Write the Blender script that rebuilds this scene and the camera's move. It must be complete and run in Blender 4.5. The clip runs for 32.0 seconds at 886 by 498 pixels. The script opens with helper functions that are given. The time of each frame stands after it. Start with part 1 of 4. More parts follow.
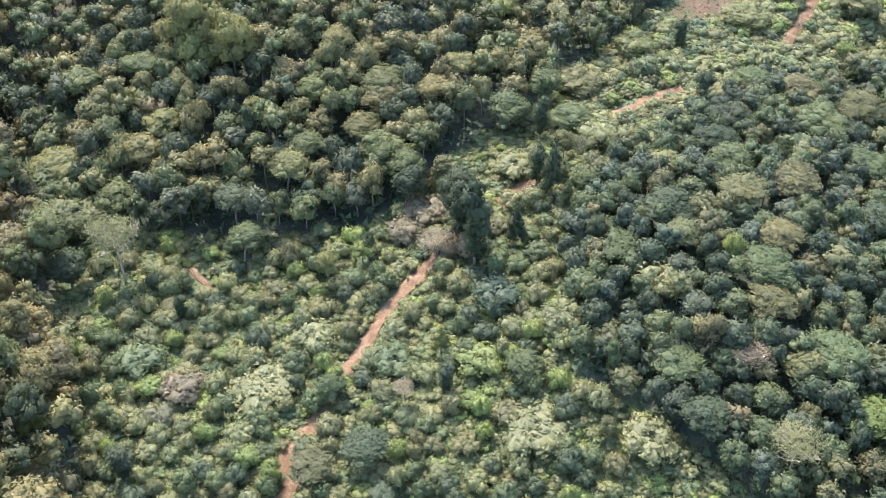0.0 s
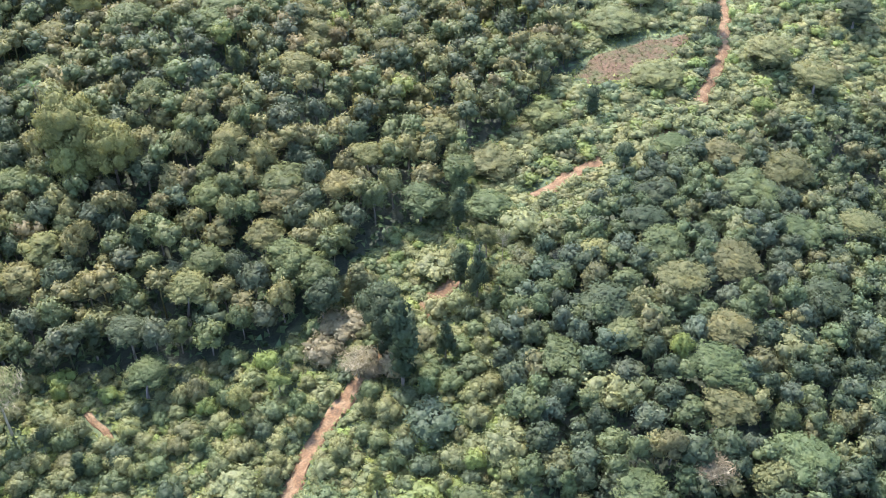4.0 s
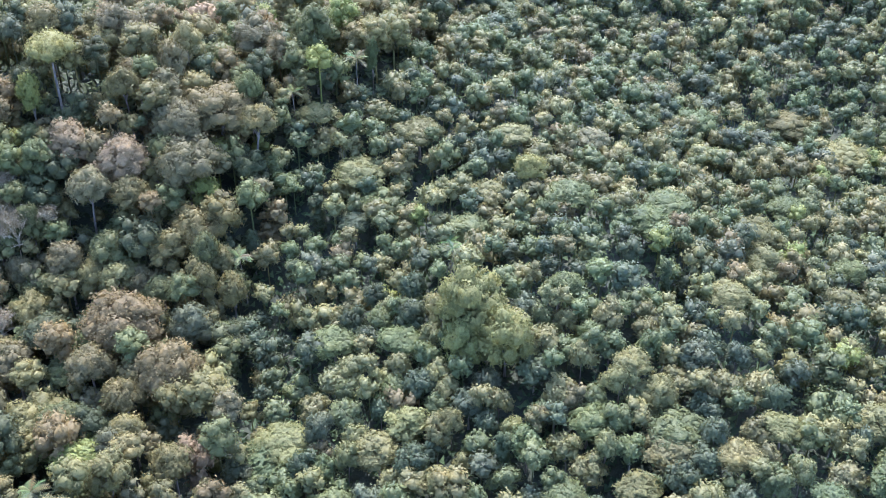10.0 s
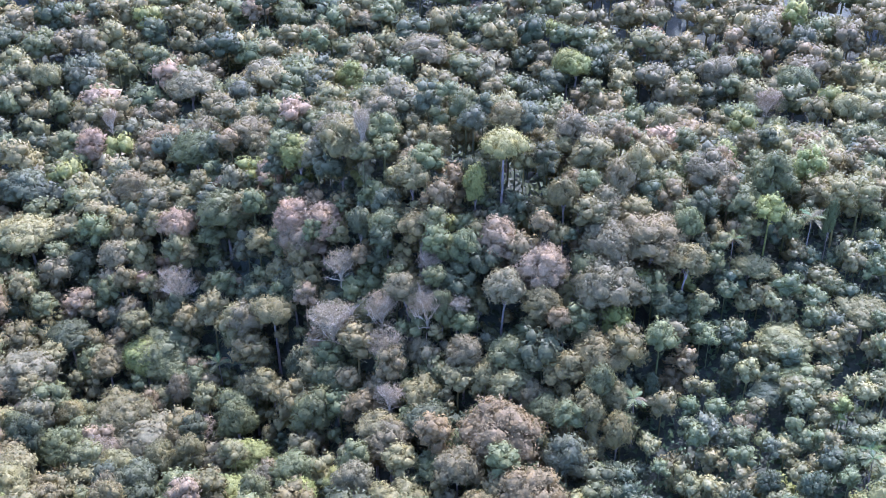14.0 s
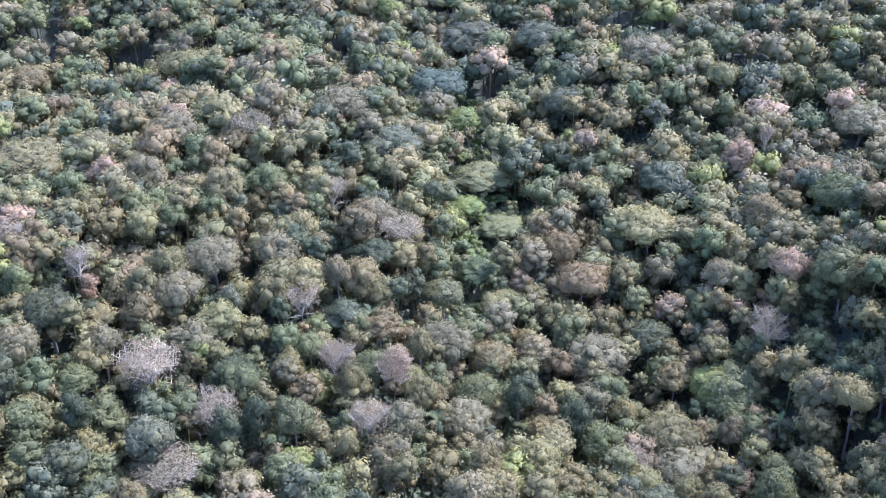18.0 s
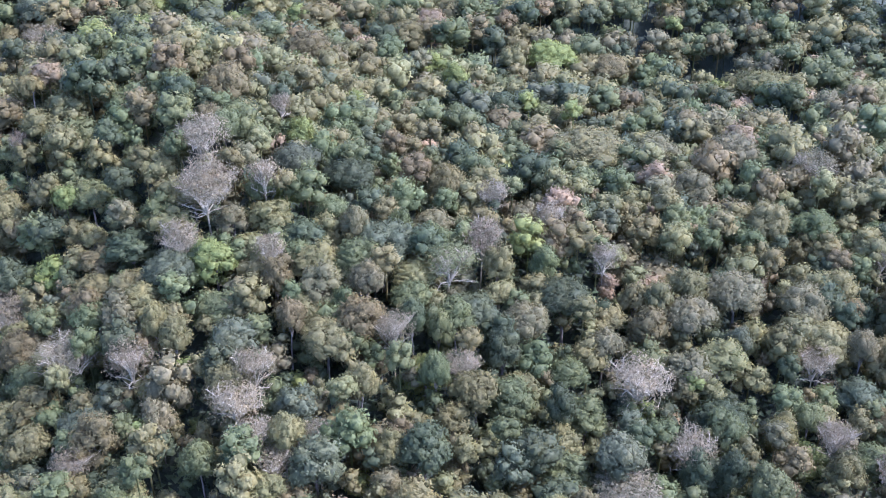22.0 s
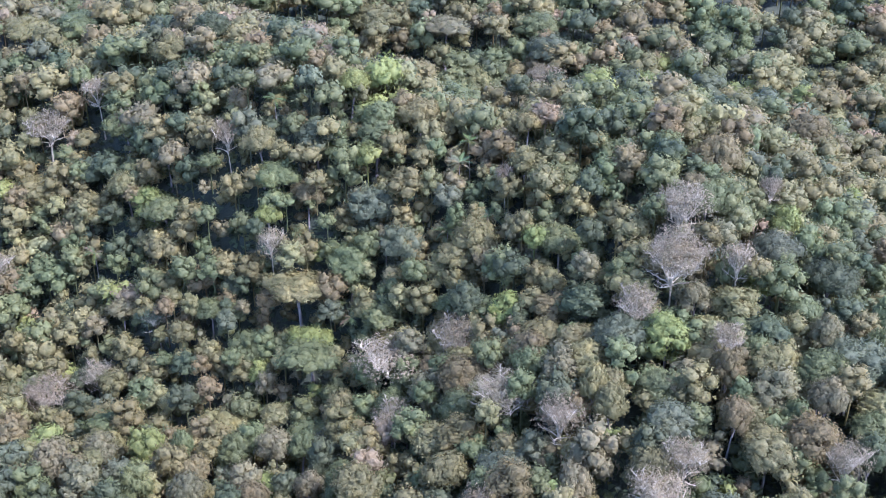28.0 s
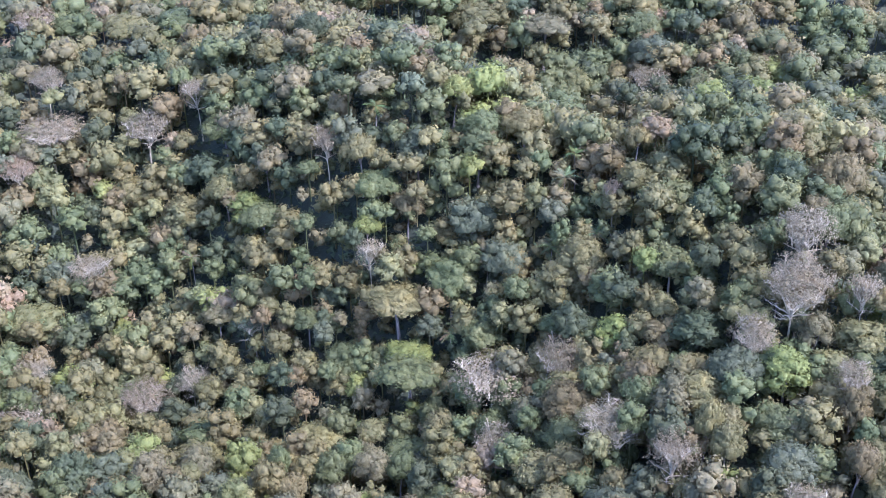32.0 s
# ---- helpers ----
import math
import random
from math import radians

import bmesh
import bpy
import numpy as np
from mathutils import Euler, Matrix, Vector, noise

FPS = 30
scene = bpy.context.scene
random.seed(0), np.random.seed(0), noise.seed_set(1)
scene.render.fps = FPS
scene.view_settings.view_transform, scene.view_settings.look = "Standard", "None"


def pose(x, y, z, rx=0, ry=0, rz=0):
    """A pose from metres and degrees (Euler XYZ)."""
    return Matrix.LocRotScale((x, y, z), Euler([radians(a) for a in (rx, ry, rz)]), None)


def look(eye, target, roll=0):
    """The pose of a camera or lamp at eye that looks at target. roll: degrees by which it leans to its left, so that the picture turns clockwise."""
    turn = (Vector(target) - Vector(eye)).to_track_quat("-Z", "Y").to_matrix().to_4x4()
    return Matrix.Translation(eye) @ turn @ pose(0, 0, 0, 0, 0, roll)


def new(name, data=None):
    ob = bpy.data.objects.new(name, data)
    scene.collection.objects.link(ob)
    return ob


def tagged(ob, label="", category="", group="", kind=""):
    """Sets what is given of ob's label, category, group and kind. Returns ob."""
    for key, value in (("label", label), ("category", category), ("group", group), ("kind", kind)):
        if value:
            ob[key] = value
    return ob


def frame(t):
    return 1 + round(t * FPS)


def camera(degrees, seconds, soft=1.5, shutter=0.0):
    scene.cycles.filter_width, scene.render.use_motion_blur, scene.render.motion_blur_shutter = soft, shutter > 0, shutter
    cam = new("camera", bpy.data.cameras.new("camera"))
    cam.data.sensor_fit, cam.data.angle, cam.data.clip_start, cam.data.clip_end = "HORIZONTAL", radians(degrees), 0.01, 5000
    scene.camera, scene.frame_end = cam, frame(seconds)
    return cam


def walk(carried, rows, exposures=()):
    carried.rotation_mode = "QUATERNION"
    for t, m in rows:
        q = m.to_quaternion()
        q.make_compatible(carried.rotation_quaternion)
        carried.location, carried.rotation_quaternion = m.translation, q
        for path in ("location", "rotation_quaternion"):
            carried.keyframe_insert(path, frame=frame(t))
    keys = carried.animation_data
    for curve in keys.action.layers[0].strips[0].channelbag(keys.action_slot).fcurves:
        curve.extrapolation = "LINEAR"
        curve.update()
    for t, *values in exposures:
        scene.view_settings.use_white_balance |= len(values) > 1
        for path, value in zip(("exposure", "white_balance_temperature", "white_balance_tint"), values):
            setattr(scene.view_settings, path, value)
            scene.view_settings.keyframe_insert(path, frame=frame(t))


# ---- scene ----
# The camera: a drone over a forest, turning to its left.
cam = camera(43.48, 32.0, soft=0.5)
# seconds, place, turn to the left from +y, tilt, roll
PATH = [
    (0.0, 0.00, -0.00, 120.00, -0.00, -42.89, 0.16),
    (0.5, -0.53, 3.04, 120.17, -0.49, -42.81, 0.17),
    (1.0, -1.00, 6.06, 120.32, -1.28, -42.70, 0.18),
    (1.5, -1.43, 8.98, 120.48, -3.24, -42.36, 0.16),
    (2.0, -1.85, 11.88, 120.60, -4.84, -42.28, 0.14),
    (2.5, -2.25, 14.70, 120.72, -6.05, -42.18, 0.17),
    (3.0, -2.62, 17.47, 120.84, -6.72, -42.10, 0.22),
    (3.5, -2.93, 20.31, 120.83, -7.02, -42.02, 0.21),
    (5.5, -2.73, 32.02, 121.33, -7.43, -41.99, -0.15),
    (6.0, -2.91, 34.78, 121.57, -7.43, -41.92, -0.20),
    (6.5, -3.29, 37.57, 121.73, -5.32, -41.88, -0.12),
    (7.0, -3.80, 40.21, 121.87, -0.83, -41.83, -0.05),
    (7.5, -4.23, 42.88, 121.93, 5.73, -41.77, -0.04),
    (8.0, -4.58, 45.17, 122.26, 11.72, -41.77, 0.11),
    (8.5, -4.71, 47.47, 122.45, 15.91, -41.72, 0.16),
    (9.0, -4.95, 49.92, 122.36, 17.64, -40.50, 0.08),
    (9.5, -5.25, 52.00, 122.11, 18.60, -36.70, -0.03),
    (10.0, -5.68, 53.83, 121.81, 19.25, -36.03, -0.12),
    (10.5, -6.28, 55.65, 121.59, 21.23, -35.89, -0.11),
    (11.0, -7.05, 57.44, 121.51, 23.47, -35.80, -0.10),
    (11.5, -7.86, 59.09, 121.53, 26.08, -35.35, -0.10),
    (12.0, -8.63, 60.65, 121.50, 29.29, -34.40, -0.11),
    (12.5, -9.39, 62.20, 121.37, 32.98, -33.56, -0.05),
    (13.0, -10.19, 63.65, 121.24, 36.48, -32.73, -0.04),
    (13.5, -11.17, 64.97, 121.10, 39.99, -31.72, -0.02),
    (14.0, -12.42, 66.30, 120.84, 44.66, -30.78, 0.12),
    (14.5, -13.55, 67.56, 120.62, 48.80, -30.67, 0.16),
    (15.0, -14.68, 68.81, 120.38, 53.71, -30.62, 0.24),
    (15.5, -15.67, 69.96, 120.33, 58.91, -30.62, 0.42),
    (17.5, -20.35, 77.56, 125.78, 78.51, -31.84, -0.12),
    (18.0, -21.46, 78.15, 126.16, 81.94, -31.90, -0.17),
    (18.5, -22.56, 78.47, 126.40, 86.19, -31.90, -0.25),
    (19.0, -23.65, 78.52, 126.60, 89.92, -31.92, -0.31),
    (19.5, -24.86, 78.29, 126.72, 94.41, -31.90, -0.33),
    (20.0, -26.06, 77.83, 126.90, 98.66, -31.91, -0.30),
    (20.5, -27.33, 77.30, 127.01, 102.62, -31.92, -0.29),
    (21.0, -28.34, 76.69, 127.12, 106.31, -31.90, -0.19),
    (21.5, -29.20, 75.93, 127.09, 109.08, -31.87, -0.09),
    (22.0, -30.01, 75.15, 126.91, 112.72, -31.82, 0.02),
    (22.5, -30.74, 74.50, 126.70, 115.76, -31.74, 0.08),
    (23.0, -31.56, 73.98, 126.47, 118.62, -31.67, 0.03),
    (23.5, -32.36, 73.41, 126.27, 120.53, -31.62, 0.01),
    (24.0, -33.05, 72.67, 126.16, 122.14, -31.59, 0.01),
    (24.5, -33.56, 71.85, 126.11, 123.29, -31.48, 0.01),
    (25.0, -33.96, 71.07, 126.06, 125.63, -31.32, 0.00),
    (25.5, -34.37, 70.27, 125.92, 128.00, -30.83, 0.09),
    (27.5, -34.98, 65.71, 124.34, 135.77, -29.31, 0.49),
    (28.0, -35.24, 64.53, 123.96, 138.22, -28.87, 0.55),
    (28.5, -35.50, 63.28, 123.69, 139.71, -28.83, 0.51),
    (29.0, -35.77, 61.92, 123.73, 140.47, -28.88, 0.49),
    (29.5, -36.08, 60.47, 124.13, 140.93, -29.00, 0.35),
    (30.0, -36.42, 58.98, 124.84, 141.40, -29.19, 0.16),
    (30.5, -36.67, 57.52, 125.67, 141.79, -29.42, 0.04),
    (31.0, -36.71, 56.05, 126.46, 142.22, -29.62, -0.11),
    (31.5, -36.67, 54.59, 127.19, 142.43, -29.81, -0.23),
    (32.0, -36.65, 53.15, 127.89, 142.61, -30.00, -0.37),
]
walk(cam, [(t, pose(x, y, z, 90 + tilt, 0, turn) @ pose(0, 0, 0, 0, 0, roll)) for t, x, y, z, turn, tilt, roll in PATH],
     exposures=[(0, 2.36, 5700, 18), (3, 2.36, 5700, 15), (7, 2.42, 5700, 9), (9, 2.62, 5200, 14), (10.5, 2.72, 5080, 23),
                (12, 2.76, 5000, 29), (14.5, 2.86, 4750, 36), (18, 2.58, 4780, 32), (24, 2.30, 4680, 29), (32, 2.35, 4700, 30)])

# ---- daylight ----
SUN_DIR = Vector((-0.30, 0.72, 1.0)).normalized()
world = bpy.data.worlds.new("sky")
scene.world = world
world.use_nodes = True
sky = world.node_tree.nodes.new("ShaderNodeTexSky")
sky.sky_type, sky.sun_disc = "NISHITA", False
sky.sun_elevation = math.asin(SUN_DIR.z)
sky.sun_rotation = math.atan2(SUN_DIR.x, SUN_DIR.y)
sky.dust_density = 2.0
back = world.node_tree.nodes["Background"]
back.inputs["Strength"].default_value = 0.15
world.node_tree.links.new(sky.outputs[0], back.inputs["Color"])
sun = new("sun", bpy.data.lights.new("sun", "SUN"))
sun.data.energy, sun.data.angle, sun.data.color = 2.0, radians(0.6), (1.0, 0.92, 0.80)
sun.matrix_world = look(SUN_DIR * 300, (0, 0, 0))


# ---- materials ----
def material(name):
    m = bpy.data.materials.new(name)
    m.use_nodes = True
    t = m.node_tree
    return m, t.nodes, t.links, t.nodes["Principled BSDF"]


def ramp(nodes, stops):
    r = nodes.new("ShaderNodeValToRGB")
    while len(r.color_ramp.elements) < len(stops):
        r.color_ramp.elements.new(0.5)
    for e, (at, c) in zip(r.color_ramp.elements, stops):
        e.position, e.color = at, (*c, 1)
    return r


def mixer(nodes, kind="MIX", factor=1.0):
    n = nodes.new("ShaderNodeMix")
    n.data_type, n.blend_type = "RGBA", kind
    n.inputs["Factor"].default_value = factor
    return n


def leaf_material(name, from_attribute, through_light=0.34, uneven=1.0, gloss=0.12):
    """Leaves: the tree's own colour, varied leaf by leaf and in patches over the crown."""
    m, nodes, links, bsdf = material(name)
    if from_attribute:
        own = nodes.new("ShaderNodeVertexColor")
        own.layer_name = "tint"
        colour = own.outputs["Color"]
    else:
        colour = nodes.new("ShaderNodeObjectInfo").outputs["Color"]
    geo = nodes.new("ShaderNodeNewGeometry")
    u = uneven
    island = ramp(nodes, [(0.0, (1 - 0.20 * u, 1 - 0.18 * u, 1 - 0.20 * u)), (0.5, (1, 1, 1)), (0.88, (1 + 0.05 * u, 1 + 0.05 * u, 1 + 0.04 * u)), (1.0, (1 + 0.12 * u, 1 + 0.115 * u, 1 + 0.10 * u))])
    links.new(geo.outputs["Random Per Island"], island.inputs[0])
    a = mixer(nodes, "MULTIPLY")
    links.new(colour, a.inputs["A"])
    links.new(island.outputs[0], a.inputs["B"])
    patch = nodes.new("ShaderNodeTexNoise")
    patch.inputs["Scale"].default_value = 0.35
    patch.inputs["Detail"].default_value = 3.0
    links.new(geo.outputs["Position"], patch.inputs["Vector"])
    tone = ramp(nodes, [(0.3, (0.76, 0.79, 0.76)), (0.5, (1, 1, 1)), (0.72, (1.18, 1.11, 0.95))])
    links.new(patch.outputs["Fac"], tone.inputs[0])
    b = mixer(nodes, "MULTIPLY")
    links.new(a.outputs["Result"], b.inputs["A"])
    links.new(tone.outputs[0], b.inputs["B"])
    grain = nodes.new("ShaderNodeTexNoise")
    grain.inputs["Scale"].default_value, grain.inputs["Detail"].default_value, grain.inputs["Roughness"].default_value = 2.3, 4.0, 0.7
    links.new(geo.outputs["Position"], grain.inputs["Vector"])
    fleck = ramp(nodes, [(0.36, (0.78, 0.80, 0.79)), (0.52, (1, 1, 1)), (0.66, (1.12, 1.11, 1.09))])
    links.new(grain.outputs["Fac"], fleck.inputs[0])
    a, b = b, mixer(nodes, "MULTIPLY")
    links.new(a.outputs["Result"], b.inputs["A"])
    links.new(fleck.outputs[0], b.inputs["B"])
    bump = nodes.new("ShaderNodeBump")
    bump.inputs["Strength"].default_value, bump.inputs["Distance"].default_value = 0.4, 0.25
    links.new(grain.outputs["Fac"], bump.inputs["Height"])
    links.new(bump.outputs[0], bsdf.inputs["Normal"])
    links.new(b.outputs["Result"], bsdf.inputs["Base Color"])
    bsdf.inputs["Roughness"].default_value = 0.5
    bsdf.inputs["Specular IOR Level"].default_value = gloss
    lit = nodes.new("ShaderNodeBsdfTranslucent")
    links.new(b.outputs["Result"], lit.inputs["Color"])
    both = nodes.new("ShaderNodeMixShader")
    both.inputs[0].default_value = through_light
    links.new(bsdf.outputs[0], both.inputs[1])
    links.new(lit.outputs[0], both.inputs[2])
    links.new(both.outputs[0], nodes["Material Output"].inputs["Surface"])
    return m


def bark_material(name, dark, light):
    m, nodes, links, bsdf = material(name)
    geo = nodes.new("ShaderNodeNewGeometry")
    stretch = nodes.new("ShaderNodeMapping")
    stretch.inputs["Scale"].default_value = (3, 3, 0.6)
    links.new(geo.outputs["Position"], stretch.inputs["Vector"])
    n = nodes.new("ShaderNodeTexNoise")
    n.inputs["Scale"].default_value, n.inputs["Detail"].default_value = 1.2, 6
    links.new(stretch.outputs[0], n.inputs["Vector"])
    r = ramp(nodes, [(0.3, dark), (0.65, light)])
    links.new(n.outputs["Fac"], r.inputs[0])
    links.new(r.outputs[0], bsdf.inputs["Base Color"])
    bsdf.inputs["Roughness"].default_value = 0.9
    bump = nodes.new("ShaderNodeBump")
    bump.inputs["Strength"].default_value = 0.5
    links.new(n.outputs["Fac"], bump.inputs["Height"])
    links.new(bump.outputs[0], bsdf.inputs["Normal"])
    return m


def ground_material(name, stops, scale, rough=0.95, fine=6.0, cover=False):
    m, nodes, links, bsdf = material(name)
    geo = nodes.new("ShaderNodeNewGeometry")
    broad, grain = nodes.new("ShaderNodeTexNoise"), nodes.new("ShaderNodeTexNoise")
    broad.inputs["Scale"].default_value, broad.inputs["Detail"].default_value = scale, 5
    grain.inputs["Scale"].default_value, grain.inputs["Detail"].default_value = fine, 4
    for n in (broad, grain):
        links.new(geo.outputs["Position"], n.inputs["Vector"])
    r = ramp(nodes, stops)
    links.new(broad.outputs["Fac"], r.inputs[0])
    spots = ramp(nodes, [(0.3, (0.6, 0.62, 0.62)), (0.7, (1.25, 1.2, 1.15))])
    links.new(grain.outputs["Fac"], spots.inputs[0])
    x = mixer(nodes, "MULTIPLY")
    links.new(r.outputs[0], x.inputs["A"])
    links.new(spots.outputs[0], x.inputs["B"])
    if cover:
        grown = nodes.new("ShaderNodeVertexColor")
        grown.layer_name = "tint"
        x, under = mixer(nodes, "MULTIPLY"), x
        links.new(under.outputs["Result"], x.inputs["A"])
        links.new(grown.outputs["Color"], x.inputs["B"])
    links.new(x.outputs["Result"], bsdf.inputs["Base Color"])
    bsdf.inputs["Roughness"].default_value = rough
    bump = nodes.new("ShaderNodeBump")
    bump.inputs["Strength"].default_value, bump.inputs["Distance"].default_value = 0.7, 0.25
    links.new(grain.outputs["Fac"], bump.inputs["Height"])
    links.new(bump.outputs[0], bsdf.inputs["Normal"])
    return m


LEAF = leaf_material("leaves", False)
LEAF_STUFF = leaf_material("leaves_of_the_woods", True)
LEAF_LARGE = leaf_material("large_glossy_leaves", False, 0.34, 1.35, 0.22)
LEAF_LARGE_STUFF = leaf_material("large_glossy_leaves_of_the_young_wood", True, 0.34, 1.35, 0.22)
BARK = bark_material("grey_brown_bark", (0.10, 0.08, 0.06), (0.26, 0.22, 0.18))
PALE_BARK = bark_material("pale_bark", (0.25, 0.205, 0.125), (0.47, 0.395, 0.255))
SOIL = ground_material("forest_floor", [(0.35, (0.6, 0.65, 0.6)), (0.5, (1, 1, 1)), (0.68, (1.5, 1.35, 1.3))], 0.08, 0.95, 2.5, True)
LATERITE = ground_material("orange_laterite", [(0.32, (0.112, 0.062, 0.027)), (0.48, (0.165, 0.094, 0.042)), (0.68, (0.23, 0.150, 0.078))], 0.55, 0.95, 3.0)
CLEARED = ground_material("cleared_soil", [(0.36, (0.066, 0.066, 0.020)), (0.46, (0.088, 0.062, 0.026)), (0.6, (0.108, 0.064, 0.032))], 0.25, 0.95, 4.0)

# ---- the lie of the land ----
HILLS = ((50, 130, 12.9), (50, 185, 6.0), (90, 245, 10.7), (-10, 130, 3.7), (-40, 160, -3.8), (-40, 210, 16.7), (-10, 245, 4.7), (-85, 285, 16.4), (-205, -60, 25.6), (-175, 225, 23.9), (-190, -150, 36.7), (-115, -165, -18.6), (-235, 15, 13.7), (-355, 15, -15.2), (-100, 210, -7.6), (-190, 165, -11.6), (-145, -105, -16.3), (-280, 75, 13.7), (-235, -165, -29.1), (-235, -90, 19.7), (-160, -15, 11.3), (-355, -90, -12.8), (-340, 135, -7.4), (-100, -180, -17.8), (-175, -195, 15.6), (-175, 270, -8.6), (-400, 105, -8.2), (-205, 210, 15.2), (-130, 240, 17.3), (-115, 150, 3.7), (-175, 165, -17.4), (-250, 135, -7.4), (-130, 285, 4.8))


def ground_z(x, y):
    z = -24.0 + 0.20 * np.maximum(0.0, np.hypot(x + 60, y - 100) - 215)
    for hx, hy, rise in HILLS:
        z = z + rise * np.exp(-((x - hx) ** 2 + (y - hy) ** 2) / 2312.0)
    return np.minimum(z, 90.0)


def gz(x, y):
    return float(ground_z(np.float64(x), np.float64(y)))


def mesh_of(name, verts, tris, mat, tint=None, smooth=False, normals=None):
    """A mesh from arrays of corners and triangles, quickly."""
    me = bpy.data.meshes.new(name)
    verts, tris = np.asarray(verts, np.float32), np.asarray(tris, np.int32)
    me.vertices.add(len(verts))
    me.vertices.foreach_set("co", verts.ravel())
    me.loops.add(tris.size)
    me.loops.foreach_set("vertex_index", tris.ravel())
    me.polygons.add(len(tris))
    me.polygons.foreach_set("loop_start", np.arange(0, tris.size, 3, dtype=np.int32))
    me.polygons.foreach_set("use_smooth", np.full(len(tris), smooth))
    me.update()
    me.validate()
    if tint is not None:
        layer = me.color_attributes.new("tint", "FLOAT_COLOR", "POINT")
        layer.data.foreach_set("color", np.concatenate([tint, np.ones((len(tint), 1))], 1).astype(np.float32).ravel())
    if normals is not None and len(normals) == len(me.vertices):
        me.normals_split_custom_set_from_vertices(np.asarray(normals, np.float32))
    me.materials.append(mat)
    return me


def grid_sheet(xs, ys, zs):
    gx, gy = np.meshgrid(xs, ys)
    v = np.stack([gx, gy, zs(gx, gy)], -1).reshape(-1, 3)
    i = (np.arange(len(ys) - 1)[:, None] * len(xs) + np.arange(len(xs) - 1)).ravel()
    w = len(xs)
    return v, np.concatenate([np.stack([i, i + 1, i + w + 1], 1), np.stack([i, i + w + 1, i + w], 1)])


def bumps(x, y):
    return 0.35 * np.sin(x * 0.31 + 1.3 * np.sin(y * 0.17)) * np.cos(y * 0.27 + np.sin(x * 0.13)) + 0.12 * np.sin(x * 1.1 + y * 0.7) * np.sin(y * 1.3)


def spread(lo, hi, step, far):
    inner = np.arange(lo, hi + step, step)
    out = step * 1.35 ** np.arange(1, 21)
    out = np.cumsum(out) * far / np.cumsum(out)[-1]
    return np.concatenate([lo - out[::-1], inner, inner[-1] + out])


def along(line, step):
    """Points every step metres along a smooth line through the given ones."""
    p = np.array(line, float)
    p = np.concatenate([[2 * p[0] - p[1]], p, [2 * p[-1] - p[-2]]])
    out = []
    for a, b, c, d in zip(p, p[1:], p[2:], p[3:]):
        n = max(2, int(np.hypot(*(c - b)) / step))
        for t in np.arange(n) / n:
            out.append(0.5 * (2 * b + (c - a) * t + (2 * a - 5 * b + 4 * c - d) * t * t + (3 * b - a - 3 * c + d) * t ** 3))
    return np.array(out + [p[-2]])


def dirt_road(name, line, widths, label, mat=LATERITE):
    """A worn strip of bare earth with two wheel ruts and ragged edges, laid on the ground."""
    c = along(line, 0.6)
    side = np.gradient(c, axis=0)
    side = np.stack([-side[:, 1], side[:, 0]], 1) / np.linalg.norm(side, axis=1)[:, None]
    k = np.arange(len(c))
    w = np.interp(np.linspace(0, 1, len(c)), np.linspace(0, 1, len(widths)), widths)
    rows = []
    across = np.linspace(-1, 1, 13)
    for a in across:
        edge = 1 + abs(a) * 0.28 * np.sin(k * 0.37 + 3 * a) * np.sin(k * 0.083 + a) + 0.2 * abs(a) * np.sin(k * 0.19 + a * 2)
        q = c + side * (a * edge * w / 2)[:, None]
        rut = -0.10 * math.exp(-((abs(a) - 0.42) / 0.13) ** 2) + 0.05 * np.sin(k * 0.9 + a * 7) * 0.5
        rows.append(np.column_stack([q, ground_z(q[:, 0], q[:, 1]) + bumps(q[:, 0], q[:, 1]) + 0.32 + rut - 0.55 * abs(a) ** 6]))
    v = np.stack(rows, 1).reshape(-1, 3)
    n = len(across)
    i = (np.arange(len(c) - 1)[:, None] * n + np.arange(n - 1)).ravel()
    t = np.concatenate([np.stack([i, i + 1, i + n + 1], 1), np.stack([i, i + n + 1, i + n], 1)])
    return tagged(new(name, mesh_of(name, v, t, mat, smooth=True)), label, "road", kind="structure")


TRACKS = [
    dirt_road("road_track", [(-25, 94), (-23, 99), (-24, 106), (-20, 110.5), (-17, 119), (-14, 124), (-12, 128), (-9, 134), (-4, 141), (-2, 144), (4, 151), (11, 158), (17.5, 163),
                             (24, 170), (30, 178), (34, 183), (40, 186.5), (45, 190), (50, 193), (58, 196), (65, 200), (72, 205.5), (76, 211), (80, 218), (86, 228.5), (90, 240), (93, 252), (93.5, 262), (94, 275)],
              [4.2, 3.8, 3.2, 3.6, 4.2, 3.4, 3.4, 4.4, 4.4, 3.2, 3.2, 3.6, 3.8], "rutted orange dirt track winding through scrub"),
    dirt_road("road_branch", [(93, 253), (96, 255.5), (100, 257), (107, 260)], [3, 3.4, 2.6], "short dirt branch leaving the track"),
    dirt_road("road_far", [(61, 270), (65, 279), (67, 275), (72, 275.5), (78, 275.5), (85, 275), (94, 275)], [2.2, 3.0, 2.4], "pale dirt road behind the scrub"),
    dirt_road("footpath", [(-46.5, 147.5), (-45, 145.5), (-43, 143.5), (-41, 139.5), (-39, 136.5), (-36, 133)], [1.3, 1.5, 0.9, 0.5], "narrow worn footpath of orange earth"),
]
